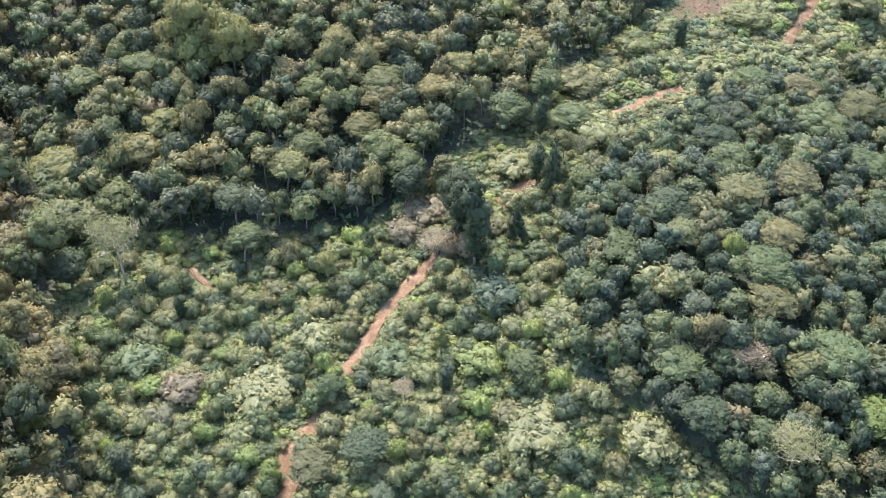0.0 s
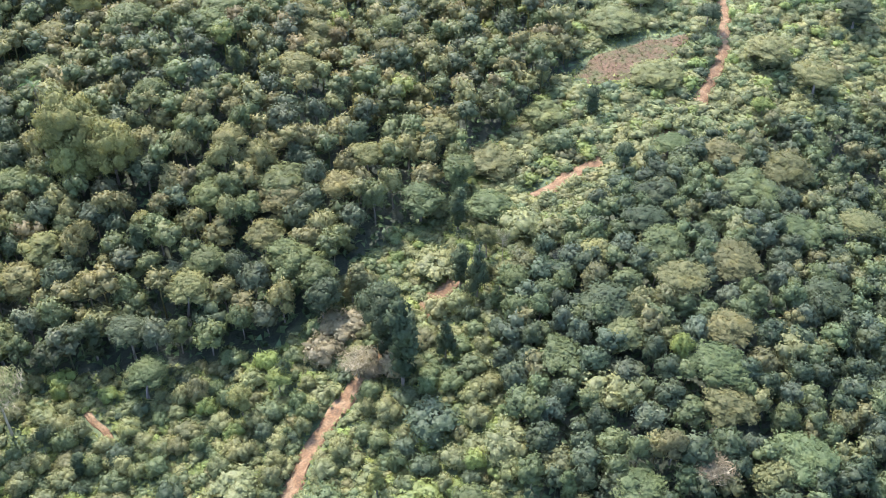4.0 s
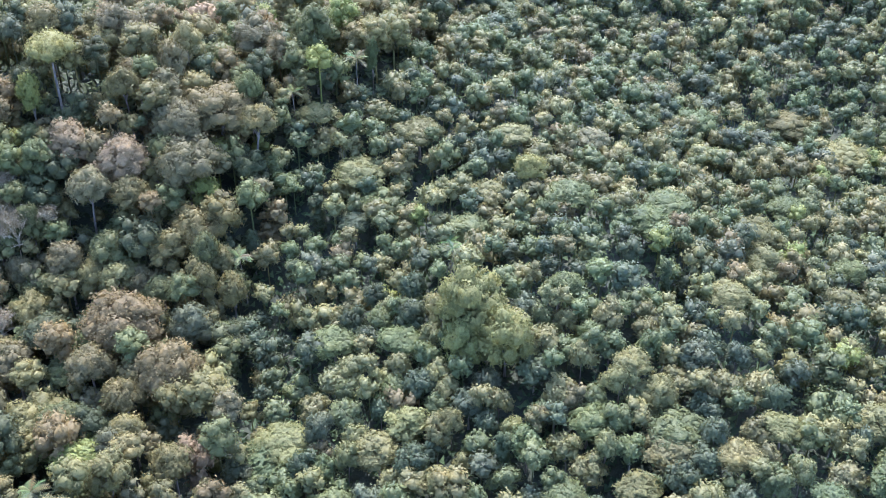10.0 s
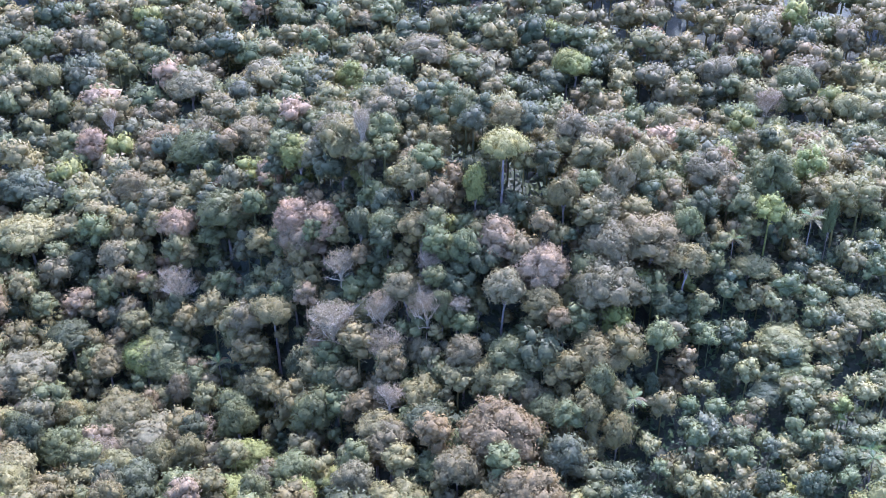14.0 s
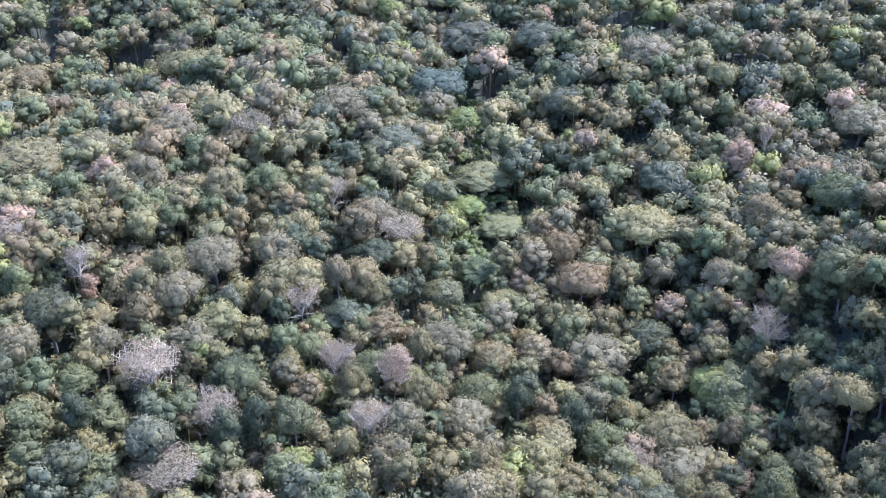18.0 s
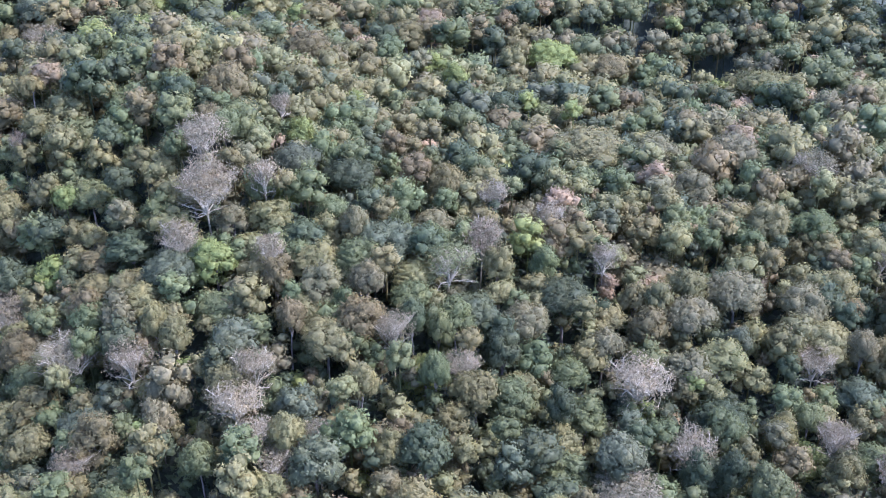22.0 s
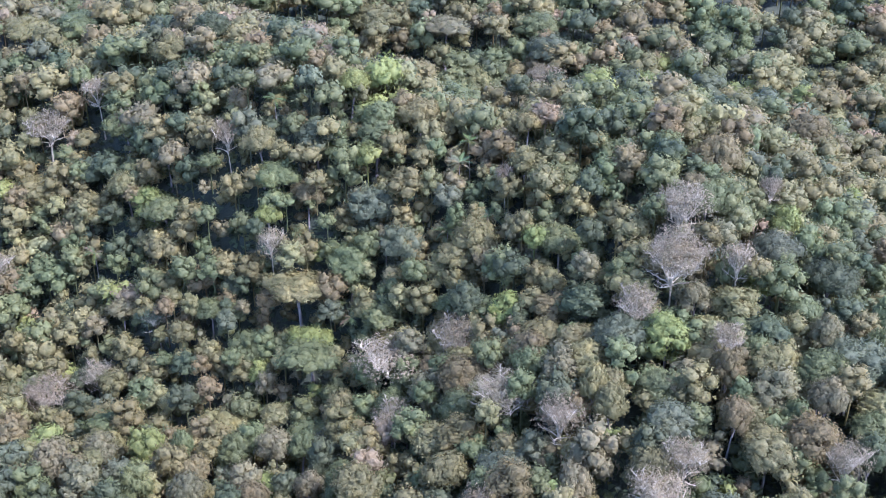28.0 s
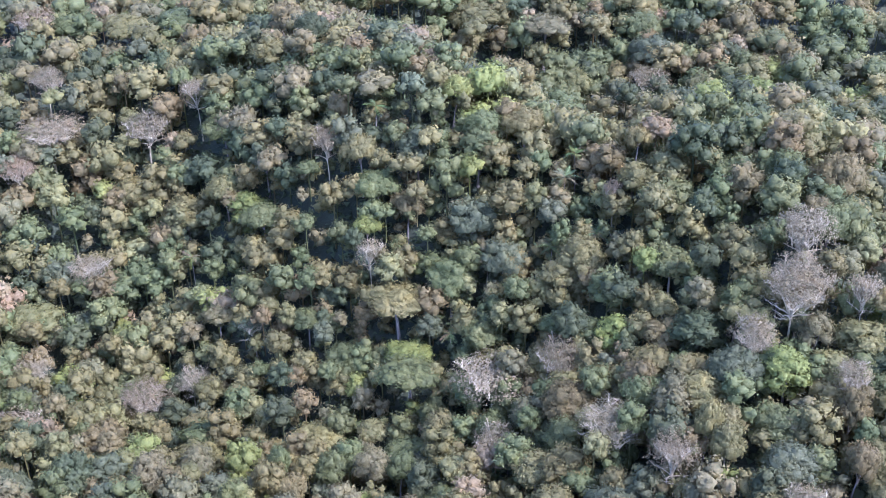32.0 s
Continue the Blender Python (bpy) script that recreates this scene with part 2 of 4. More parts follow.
# The stretches that lie open to the sky; bushes and trees close over the rest.
TRACK = np.concatenate([along(line, 1.0) for line in (
    [(-25, 94), (-23, 99), (-24, 104)], [(-20.8, 109.5), (-20.2, 110.3)], [(-16, 120.5), (-14, 124), (-12, 128), (-9, 134), (-4, 141), (-2, 144)], [(11, 158), (17.5, 163)],
    [(35, 184), (40, 186.5), (45, 190), (49, 192.5)], [(64, 199.5), (66, 200.5)], [(76, 211), (80, 218), (86, 228.5), (90, 240), (93, 252), (93.5, 262), (94, 268)],
    [(93, 253), (100, 257), (104, 259)], [(63, 275), (67, 275), (72, 275.5), (85, 275)], [(-46, 146.5), (-42.5, 142.5)])])


def bare_patch():
    """The cleared ground beside the track, a sheet with a ragged rim laid on the soil."""
    rings, n = 9, 48
    v = []
    for k in range(rings + 1):
        for a in np.arange(n) * 2 * math.pi / n:
            s = k / rings * (1 + 0.12 * math.sin(3 * a + 1) + 0.08 * math.sin(7 * a))
            x = 65 + 14.0 * s * math.cos(a)
            y = 228.5 + 0.35 * (x - 64) + 6.0 * s * math.sin(a)
            v.append((x, y, gz(x, y) + float(bumps(x, y)) + 0.22 - 0.3 * (k == rings)))
    t = []
    for k in range(rings):
        for j in range(n):
            a, b = k * n + j, k * n + (j + 1) % n
            t += [(a, a + n, b), (b, a + n, b + n)]
    return tagged(new("bare_patch", mesh_of("bare_patch", v, t, CLEARED, smooth=True)), "patch of cleared reddish soil with dry grass", "ground", kind="structure")


bare_patch()


def off_road(x, y, clear):
    return min(np.hypot(TRACK[:, 0] - x, TRACK[:, 1] - y)) > clear


# ---- how trees are made ----
ICO = np.array([(0, 0, 1), *[(0.894 * math.cos(a), 0.894 * math.sin(a), 0.447) for a in np.arange(5) * 1.2566],
                *[(0.894 * math.cos(a), 0.894 * math.sin(a), -0.447) for a in np.arange(5) * 1.2566 + 0.6283], (0, 0, -1)])
ICO_T = np.array([*[(0, 1 + k, 1 + (k + 1) % 5) for k in range(5)], *[(1 + k, 6 + k, 1 + (k + 1) % 5) for k in range(5)],
                  *[(1 + (k + 1) % 5, 6 + k, 6 + (k + 1) % 5) for k in range(5)], *[(11, 6 + (k + 1) % 5, 6 + k) for k in range(5)]])


def unit(v):
    return v / np.maximum(np.linalg.norm(v, axis=-1, keepdims=True), 1e-6)


def vertex_normals(v, t):
    face = np.cross(v[t[:, 1]] - v[t[:, 0]], v[t[:, 2]] - v[t[:, 0]])
    n = np.zeros_like(v)
    for k in range(3):
        np.add.at(n, t[:, k], face)
    return unit(n)


def join(pieces):
    """One mesh out of several: corners, triangles and, where a piece brings its own, the way each corner faces."""
    n, vs, ts, ns = 0, [], [], []
    faced = any(len(p) > 2 for p in pieces)
    for p in pieces:
        vs.append(p[0])
        ts.append(p[1] + n)
        if faced:
            ns.append(p[2] if len(p) > 2 else vertex_normals(p[0], p[1]))
        n += len(p[0])
    return (np.concatenate(vs), np.concatenate(ts), np.concatenate(ns)) if faced else (np.concatenate(vs), np.concatenate(ts))


def leaves(rng, at, facing, size, droop=0.0, plain=False, long=1.0):
    """A bent four-cornered spray of leaves at each place (plain: three-cornered), lying across the way it faces and shaded as the mass it clads."""
    n = len(at)
    normal = unit(facing + rng.normal(0, 0.55, (n, 3)) + (0, 0, 0.15))
    a = unit(np.cross(normal, rng.normal(0, 1, (n, 3))))
    a[:, 2] -= droop
    b = np.cross(normal, a) / long
    s = size * rng.uniform(0.6, 1.4, (n, 1))
    soft = unit(facing + 0.9 * normal)
    if plain:
        v = np.stack([at - a * s * 0.5 - b * s * 0.42, at + a * s * 0.65 + normal * s * 0.1, at - a * s * 0.3 + b * s * 0.42], 1)
        return v.reshape(-1, 3), np.arange(n * 3).reshape(-1, 3), np.repeat(soft, 3, 0)
    v = np.stack([at - a * s * 0.6, at - b * s * 0.38 - normal * s * 0.12, at + a * s * 0.6 - normal * s * 0.10, at + b * s * 0.38 - normal * s * 0.12], 1)
    i = np.arange(n) * 4
    return v.reshape(-1, 3), np.concatenate([np.stack([i, i + 1, i + 2], 1), np.stack([i, i + 2, i + 3], 1)]), np.repeat(soft, 4, 0)


def finer(v, t):
    """A ball with each of its triangles cut in four."""
    edges, out, pts = {}, [], list(v)

    def mid(a, b):
        k = (min(a, b), max(a, b))
        if k not in edges:
            edges[k] = len(pts)
            pts.append((pts[a] + pts[b]) / np.linalg.norm(pts[a] + pts[b]))
        return edges[k]
    for a, b, c in t:
        d, e, f = mid(a, b), mid(b, c), mid(c, a)
        out += [(a, d, f), (d, b, e), (f, e, c), (d, e, f)]
    return np.array(pts), np.array(out)


BALLS = [(ICO / np.linalg.norm(ICO, axis=1)[:, None], ICO_T)]
for _ in range(3):
    BALLS.append(finer(*BALLS[-1]))


def puff(rng, level, knobs):
    """A billowing mass of foliage of half width 1: a ball swollen into knobs with dents between."""
    v, t = BALLS[level]
    k = np.arange(knobs) + 0.5
    z = 1 - 1.55 * k / knobs
    a = k * 2.39996 + rng.uniform(0, 6)
    d = unit(np.stack([np.sqrt(1 - z * z) * np.cos(a), np.sqrt(1 - z * z) * np.sin(a), z], 1) + rng.normal(0, 0.5 / math.sqrt(knobs), (knobs, 3)))
    wide = 1.9 / math.sqrt(knobs) * rng.uniform(0.75, 1.2, knobs)
    high = rng.uniform(0.20, 0.50, knobs)
    gap = np.arccos(np.clip(v @ d.T, -1, 1)) / wide
    rise = (high * np.sqrt(np.maximum(0, 1 - gap ** 2))).max(1)
    turn = np.arctan2(v[:, 1], v[:, 0])
    lop = 1 + 0.12 * np.sin(turn + rng.uniform(0, 6)) + 0.09 * np.sin(2 * turn + rng.uniform(0, 6))
    out = v * ((0.66 + rise) * lop + rng.normal(0, 0.09, len(v)))[:, None]
    out[:, 2] = np.where(out[:, 2] < -0.3, -0.3 + 0.45 * (out[:, 2] + 0.3), out[:, 2])
    return out, t


def crown_of(rng, lobes, radii, count, size, core=0.72, droop=0.0, plain=False, level=1, knobs=7, loose=0.34, hollow=False):
    """A crown of billowing masses, each clad in small leaf sprays that stand a little off it."""
    out = []
    total = (radii ** 2).sum()
    middle = lobes.mean(0) - (0, 0, 0.5 * radii.mean())
    for c, r in zip(lobes, radii):
        v, t = puff(rng, level, knobs)
        v = c + v * r * (1, 1, 0.95) * core
        vn = vertex_normals(v, t)
        vn = unit(vn + 0.3 * unit(v - middle))
        if not hollow:
            out.append((v, t, vn))
        k = max(6, int(count * r * r / total))
        p, q, s = v[t[:, 0]], v[t[:, 1]], v[t[:, 2]]
        n = np.cross(q - p, s - p)
        share = np.linalg.norm(n, axis=1) * np.clip(0.7 + unit(n)[:, 2], 0.15, 1)
        pick = rng.choice(len(t), k, p=share / share.sum())
        w = rng.dirichlet((1, 1, 1), k)
        face = unit(n)[pick]
        at = p[pick] * w[:, :1] + q[pick] * w[:, 1:2] + s[pick] * w[:, 2:]
        smooth = vn[t[pick, 0]] * w[:, :1] + vn[t[pick, 1]] * w[:, 1:2] + vn[t[pick, 2]] * w[:, 2:]
        out.append(leaves(rng, at + face * r * (0.04 + loose * rng.uniform(0, 1, (k, 1)) ** 0.8 + 0.10 * rng.exponential(0.5, (k, 1))), unit(smooth), size, droop, plain))
    return join(out)


def tube(points, radii, sides=6):
    p = np.array(points, float)
    d = unit(np.gradient(p, axis=0))
    a = unit(np.cross(d, (0.31, 0.94, 0.13)))
    b = np.cross(d, a)
    ang = np.arange(sides) * 2 * math.pi / sides
    v = p[:, None] + (a[:, None] * np.cos(ang)[None, :, None] + b[:, None] * np.sin(ang)[None, :, None]) * np.array(radii)[:, None, None]
    i = np.arange(len(p) - 1)[:, None] * sides + np.arange(sides)
    j = np.arange(len(p) - 1)[:, None] * sides + (np.arange(sides) + 1) % sides
    i, j = i.ravel(), j.ravel()
    return v.reshape(-1, 3), np.concatenate([np.stack([i, j, j + sides], 1), np.stack([i, j + sides, i + sides], 1)])


def lobes_round(rng, n, r, rise, low=-0.25, squash=1.0):
    """Places and sizes of the masses of a domed crown; r: its half width, rise: its half height, its centre at 0."""
    k = np.arange(n) + 0.5
    z = 1 - (1 - low) * k / n
    a = k * 2.39996 + rng.uniform(0, 6)
    s = np.sqrt(np.maximum(0, 1 - z * z))
    d = np.stack([s * np.cos(a), s * np.sin(a), z * squash], 1)
    rad = r * rng.uniform(0.42, 0.60, n) * (10 / n) ** 0.36
    fill = rng.uniform(0.48, 0.70, (n, 1))
    return d * fill * (r, r, rise) + rng.normal(0, 0.05 * r, (n, 3)), rad


def limbs(rng, top, r, rise, n, thick, deep=1, sides=5):
    """Limbs that fork up and out from the trunk's top."""
    out, tips = [], []
    for k in range(n):
        a = k * 6.283 / n + rng.uniform(-0.4, 0.4)
        up = rng.uniform(0.35, 1.0)
        end = top + np.array((math.cos(a) * r * rng.uniform(0.55, 0.95), math.sin(a) * r * rng.uniform(0.55, 0.95), rise * up))
        mid = top + (end - top) * 0.5 + (rng.uniform(-0.1, 0.1) * r, rng.uniform(-0.1, 0.1) * r, rng.uniform(-0.02, 0.2) * rise)
        start = top - (0, 0, rng.uniform(0, 0.35) * rise)
        out.append(tube([start, (start + mid) / 2 + (0, 0, 0.05 * rise), mid, end], [thick, thick * 0.8, thick * 0.6, thick * 0.22], sides))
        tips.append(end)
        if deep:
            for base, share in ((mid, 0.55), ((mid + end) / 2, 0.45), (end, 0.4)):
                o, t = limbs(rng, base, r * share, rise * share * 0.9, 3 if deep > 1 else 2, thick * (0.5 if base is mid else 0.38), deep - 1, 4)
                out += o
                tips += t
    return out, tips


def stem(rng, height, thick, lean=0.04, sides=7):
    k = np.linspace(0, 1, 6)
    bend = rng.normal(0, lean * height, 2)
    p = np.stack([bend[0] * k * k, bend[1] * k * k, height * k - 1.2 * (k == 0)], 1)
    return tube(p, thick * (1 - 0.45 * k + 0.5 * (k == 0)), sides), p[-1]


def part(name, me, parent, colour=None, label=""):
    ob = new(name, me)
    ob.parent = parent
    if colour:
        ob.color = (*colour, 1)
    return tagged(ob, label)


# Each kind gives a trunk and a crown for a tree of half width 1 m and height as told; they are grown at full size.
def broadleaf(seed, r, h, lobes=7, sprays=430, size=0.62, depth=0.8, low=-0.25, plain=True, level=1, knobs=9, under=False):
    rng = np.random.default_rng(seed)
    rise = r * depth
    (trunk, top) = stem(rng, h - 1.5 * rise, 0.035 * r + 0.008 * h)
    wood, _ = limbs(rng, top, r * 0.7, rise * 1.2, 5, 0.02 * r + 0.004 * h, 0)
    c, rad = lobes_round(rng, lobes, r, rise, low)
    if under:
        n = max(3, lobes // 3)
        a, wide = np.arange(n) * 2.4 + rng.uniform(0, 6), r * rng.uniform(0.25, 0.62, n)
        c = np.concatenate([c, np.stack([np.cos(a) * wide, np.sin(a) * wide, -rise * rng.uniform(0.55, 1.25, n)], 1)])
        rad = np.concatenate([rad, r * rng.uniform(0.24, 0.36, n)])
    crown = crown_of(rng, c + top * (1, 1, 0) + (0, 0, h - rise), rad, sprays, size, plain=plain, level=level, knobs=knobs)
    return join([trunk, *wood]), crown


def vine_column(seed, r, h, sprays=420, size=0.5):
    """A tree smothered in creepers: a tall ragged column."""
    rng = np.random.default_rng(seed)
    (trunk, top) = stem(rng, h * 0.9, 0.16)
    n = 13
    k = (np.arange(n) + 0.6) / n
    a = rng.uniform(0, 6.28, n)
    wide = r * (0.55 + 0.5 * np.sin(k * 2.6)) * rng.uniform(0.75, 1.15, n)
    wide[-1] *= 0.55
    c = np.stack([np.cos(a) * wide * 0.35, np.sin(a) * wide * 0.35, h * (0.12 + 0.84 * k)], 1)
    return trunk, crown_of(rng, c, wide * 0.80, sprays, size, 0.74, 0.5, True)


def cone_tree(seed, r, h, sprays=420, size=0.5):
    rng = np.random.default_rng(seed)
    (trunk, top) = stem(rng, h * 0.9, 0.15)
    n = 16
    k = (np.arange(n) + 0.4) / n
    a = np.arange(n) * 2.4
    wide = r * (1.02 - 0.85 * k)
    c = np.stack([np.cos(a) * wide * 0.5, np.sin(a) * wide * 0.5, h * (0.25 + 0.72 * k)], 1)
    return trunk, crown_of(rng, c, np.maximum(wide * 0.55, 0.3), sprays, size, 0.74, 0.3, True)


def dry_tree(seed, r, h, sprays=520, size=0.42):
    """A nearly leafless tree: forked pale limbs that show through a haze of twigs and thin dry leaves."""
    rng = np.random.default_rng(seed)
    rise = r * 0.95
    (trunk, top) = stem(rng, h - 1.25 * rise, 0.022 * r + 0.007 * h)
    wood, tips = limbs(rng, top, r * 0.80, rise * 0.95, 6, 0.034 * r + 0.0065 * h, 2)
    low, more = limbs(rng, top - (0, 0, 0.25 * rise), r * 0.85, rise * 0.35, 4, 0.016 * r + 0.004 * h, 1)
    tips = np.array(tips + more * 2)
    away = rng.normal(0, 0.09 * r, (sprays // 3, 3)) * (1, 1, 0.7)
    pick = tips[rng.integers(0, len(tips), sprays // 3)] + away
    twigs = leaves(rng, pick, unit(unit(away) * 0.8 + unit(pick - top) + (0, 0, 0.3)), size, 0, True, 1.8)
    c, rad = lobes_round(rng, 17, r, rise * 0.62, -0.25)
    haze = crown_of(rng, c + (top[0], top[1], h - 0.62 * rise), rad * 0.9, int(0.62 * sprays), size, plain=True, loose=0.5, hollow=True)
    crown = join([twigs, haze])
    return join([trunk, *wood, *low]), crown


def bush(seed, r, h, lobes=4, sprays=230, size=0.5):
    rng = np.random.default_rng(seed)
    (trunk, top) = stem(rng, h * 0.5, 0.07, 0.1, 5)
    wood, _ = limbs(rng, top, r * 0.6, h * 0.4, 4, 0.05, 0, 4)
    c, rad = lobes_round(rng, lobes, r, h * 0.45, -0.5)
    return join([trunk, *wood]), crown_of(rng, c + (0, 0, h * 0.55), rad * 1.1, sprays, size, 0.72, 0, True)


def light_mesh(kind, seed):
    """A lighter crown and stem, for the woods that nobody could count."""
    rng = np.random.default_rng(seed)
    if kind == "bush":
        c, rad = lobes_round(rng, 4, 1.0, 0.75, -0.2)
        return crown_of(rng, c + (0, 0, 0.7), rad * 1.1, 190, 0.22, 0.76, 0, True, 0, 5)
    n, sprays, size, level, depth = {"tall": (10, 1000, 0.115, 0, 1.15), "tall_far": (7, 430, 0.155, 0, 1.15), "low": (5, 240, 0.20, 0, 1.7), "young": (6, 420, 0.185, 0, 1.2)}[kind]
    depth *= rng.uniform(0.8, 1.25)
    c, rad = lobes_round(rng, n, 1.0, depth, -0.5)
    c, rad = np.concatenate([c, [(0, 0, 0.0)]]), np.concatenate([rad, [0.70]])
    body = crown_of(rng, c + (0, 0, -depth), rad * 1.04, sprays, size, 0.74, 0, True, level, 8)
    return body if kind == "low" else join([body, tube([(0, 0, -4.5), (0.03, 0, -2.5), (0, 0, -1.2)], [0.06, 0.05, 0.04], 4)])


# ---- what grows where ----
GREEN, DARK, OLIVE, LIME = (0.118, 0.140, 0.058), (0.074, 0.092, 0.046), (0.155, 0.149, 0.062), (0.180, 0.210, 0.060)
PALE, DRY, BROWN, BLUE = (0.182, 0.184, 0.076), (0.232, 0.190, 0.110), (0.155, 0.136, 0.064), (0.102, 0.120, 0.068)
TAKEN = []


def haze_toned(c, x, y):
    """Leaf colour by zone; the old forest's is warmed, with distance haze greyed in."""
    if zone(x, y) != "tall":
        return np.array(c) * ((1.11, 1.04, 0.97) if zone(x, y) == "young" else (1.0, 1.0, 1.0))
    # Distance haze put into the leaf colour as a small mix of grey.
    g = 0.35 * c[0] + 0.5 * c[1] + 0.15 * c[2]
    return (0.95 * np.array(c) + 0.05 * g) * (1.13, 1.0, 0.88)


def tall_west(y):
    """The line west of which the tall old forest begins."""
    return np.interp(y, [100, 137, 157, 173, 197, 216, 238, 251, 277, 340, 380], [-55, -69, -74, -86, -96, -103, -107, -101, -91, -95, -88])


def wood_edge(x):
    """The line north of which the young wood begins."""
    return np.interp(x, [-90, -65, -46, -15, -9, 2, 13, 25, 40, 53, 60, 95], [164, 158, 155, 154, 159, 173, 182, 195, 215, 230, 274, 302])


def in_grove(x, y):
    """The dense grove east of the track."""
    return x > np.interp(y, [95, 107, 114, 126, 139, 160, 175, 196, 207], [44, 31, 21, 19, 21, 25, 45, 67, 112])


GULLY = ((-335, 128), (-320, 127), (-300, 126), (-282, 125), (-267, 127), (-254, 121), (-237, 113), (-224, 107))


def in_gully(x, y):
    """The strip of creepers and low growth down a gully in the old forest."""
    gx, gy = [g[0] for g in GULLY], [g[1] for g in GULLY]
    return -335 < x < -222 and abs(y - np.interp(x, gx, gy)) < 8.0 + 2.5 * math.sin(0.11 * x)


def zone(x, y):
    if in_gully(x, y):
        return "gully"
    if x < tall_west(y):
        return "tall"
    if y > wood_edge(x):
        return "young"
    return "grove" if in_grove(x, y) and y < 209 else "scrub"


def zones(x, y):
    """zone() for many places at once: 0 tall, 1 young, 2 grove, 3 scrub."""
    return np.where(x < tall_west(y), 0, np.where(y > wood_edge(x), 1, np.where(in_grove(x, y) & (y < 209), 2, 3)))


def SEEN(x, y):
    """The part of the land that the woods are grown on."""
    d = math.hypot(x + 25, y - 65)
    if x > -115 and 78 < y < 150 and d > 20 and x < 60:
        return True
    turn = math.degrees(math.atan2(-(x + 25), y - 65))
    if not -46 - 0.28 * max(0.0, 240 - d) < turn < 176:
        return False
    return np.interp(turn, [-80, 0, 40, 55, 76, 170], [30, 22, 40, 85, 105, 115]) < d < np.interp(
        turn, [-45, -12, 8, 42, 73, 91, 114, 128, 150, 168], [275, 340, 370, 385, 405, 390, 425, 415, 395, 380])


def clear_patch(x, y, r):
    """Whether a plant stays off the cleared ground and the grassy bank."""
    return ((x - 65) / (14.0 + r)) ** 2 + ((y - 0.35 * (x - 64) - 229.5) / (7.0 + r)) ** 2 > 1


sheet = grid_sheet(spread(-560, 200, 4.0, 4000), spread(-420, 520, 4.0, 4000), lambda x, y: ground_z(x, y) + bumps(x, y))
sx, sy = sheet[0][:, 0], sheet[0][:, 1]
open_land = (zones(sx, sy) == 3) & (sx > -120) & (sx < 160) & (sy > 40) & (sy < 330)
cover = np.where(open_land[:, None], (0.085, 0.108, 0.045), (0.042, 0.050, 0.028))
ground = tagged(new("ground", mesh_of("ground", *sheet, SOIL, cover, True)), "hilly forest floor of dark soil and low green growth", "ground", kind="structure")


GREY, KHAKI, YELLOW, RUST, FEATHER = (0.156, 0.152, 0.078), (0.185, 0.157, 0.088), (0.205, 0.205, 0.070), (0.225, 0.170, 0.100), (0.200, 0.208, 0.076)
WORD = {GREEN: "mid-green", DARK: "dark green", OLIVE: "olive-green", LIME: "bright lime-green", PALE: "pale green", DRY: "dry pinkish-grey", GREY: "grey-green",
        BROWN: "brownish", BLUE: "blue-green", KHAKI: "dry khaki", YELLOW: "yellow-green", RUST: "rust-orange", FEATHER: "soft pale green"}
SAY = {
    "broadleaf_tree": ("broadleaf forest tree with a rounded {} crown", "forest trees"),
    "umbrella_tree": ("flat-topped emergent tree with a spreading {} crown", "umbrella trees"),
    "feathery_tree": ("broad tree with a billowing {} feathery crown", "feathery trees"),
    "dry_tree": ("almost leafless tree with pale bare limbs and thin {} leaves", "dry trees"),
    "vine_covered_tree": ("slender tree smothered in {} creepers", "vine-covered trees"),
    "conical_tree": ("upright tree with a pointed {} crown", "conical trees"),
    "palm_tree": ("slim forest palm with arching {} fronds", "palms"),
    "bush": ("rounded {} bush in the scrub beside the track", "bushes"),
    "young_tree": ("young hillside tree with a small {} crown", "young trees"),
    "canopy_tree": ("tall forest tree with a closed {} crown", "canopy trees"),
    "understorey_tree": ("slender {} tree in a gap of the canopy", "understorey trees"),
    "grove_tree": ("small grove tree with a dense {} crown", "grove trees"),
}


def stock(fn, r, h, count, seed, bark, leaf=LEAF, **more):
    """Meshes of one kind at one size, in several growths: half width, height, trunk, crown."""
    out = []
    for k in range(count):
        trunk, crown = fn(seed + k, r, h, **more)
        out.append((r, h, mesh_of("trunk", *trunk, bark, smooth=True), mesh_of("crown", crown[0], crown[1], leaf, smooth=True, normals=crown[2])))
    return out


def feathery(seed, r, h):
    return broadleaf(seed, r, h, 20, 7500, 0.30, 1.05, -0.55, knobs=12)


def umbrella(seed, r, h):
    return broadleaf(seed, r, h, 16, 4200, 0.32, 0.40, 0.0)


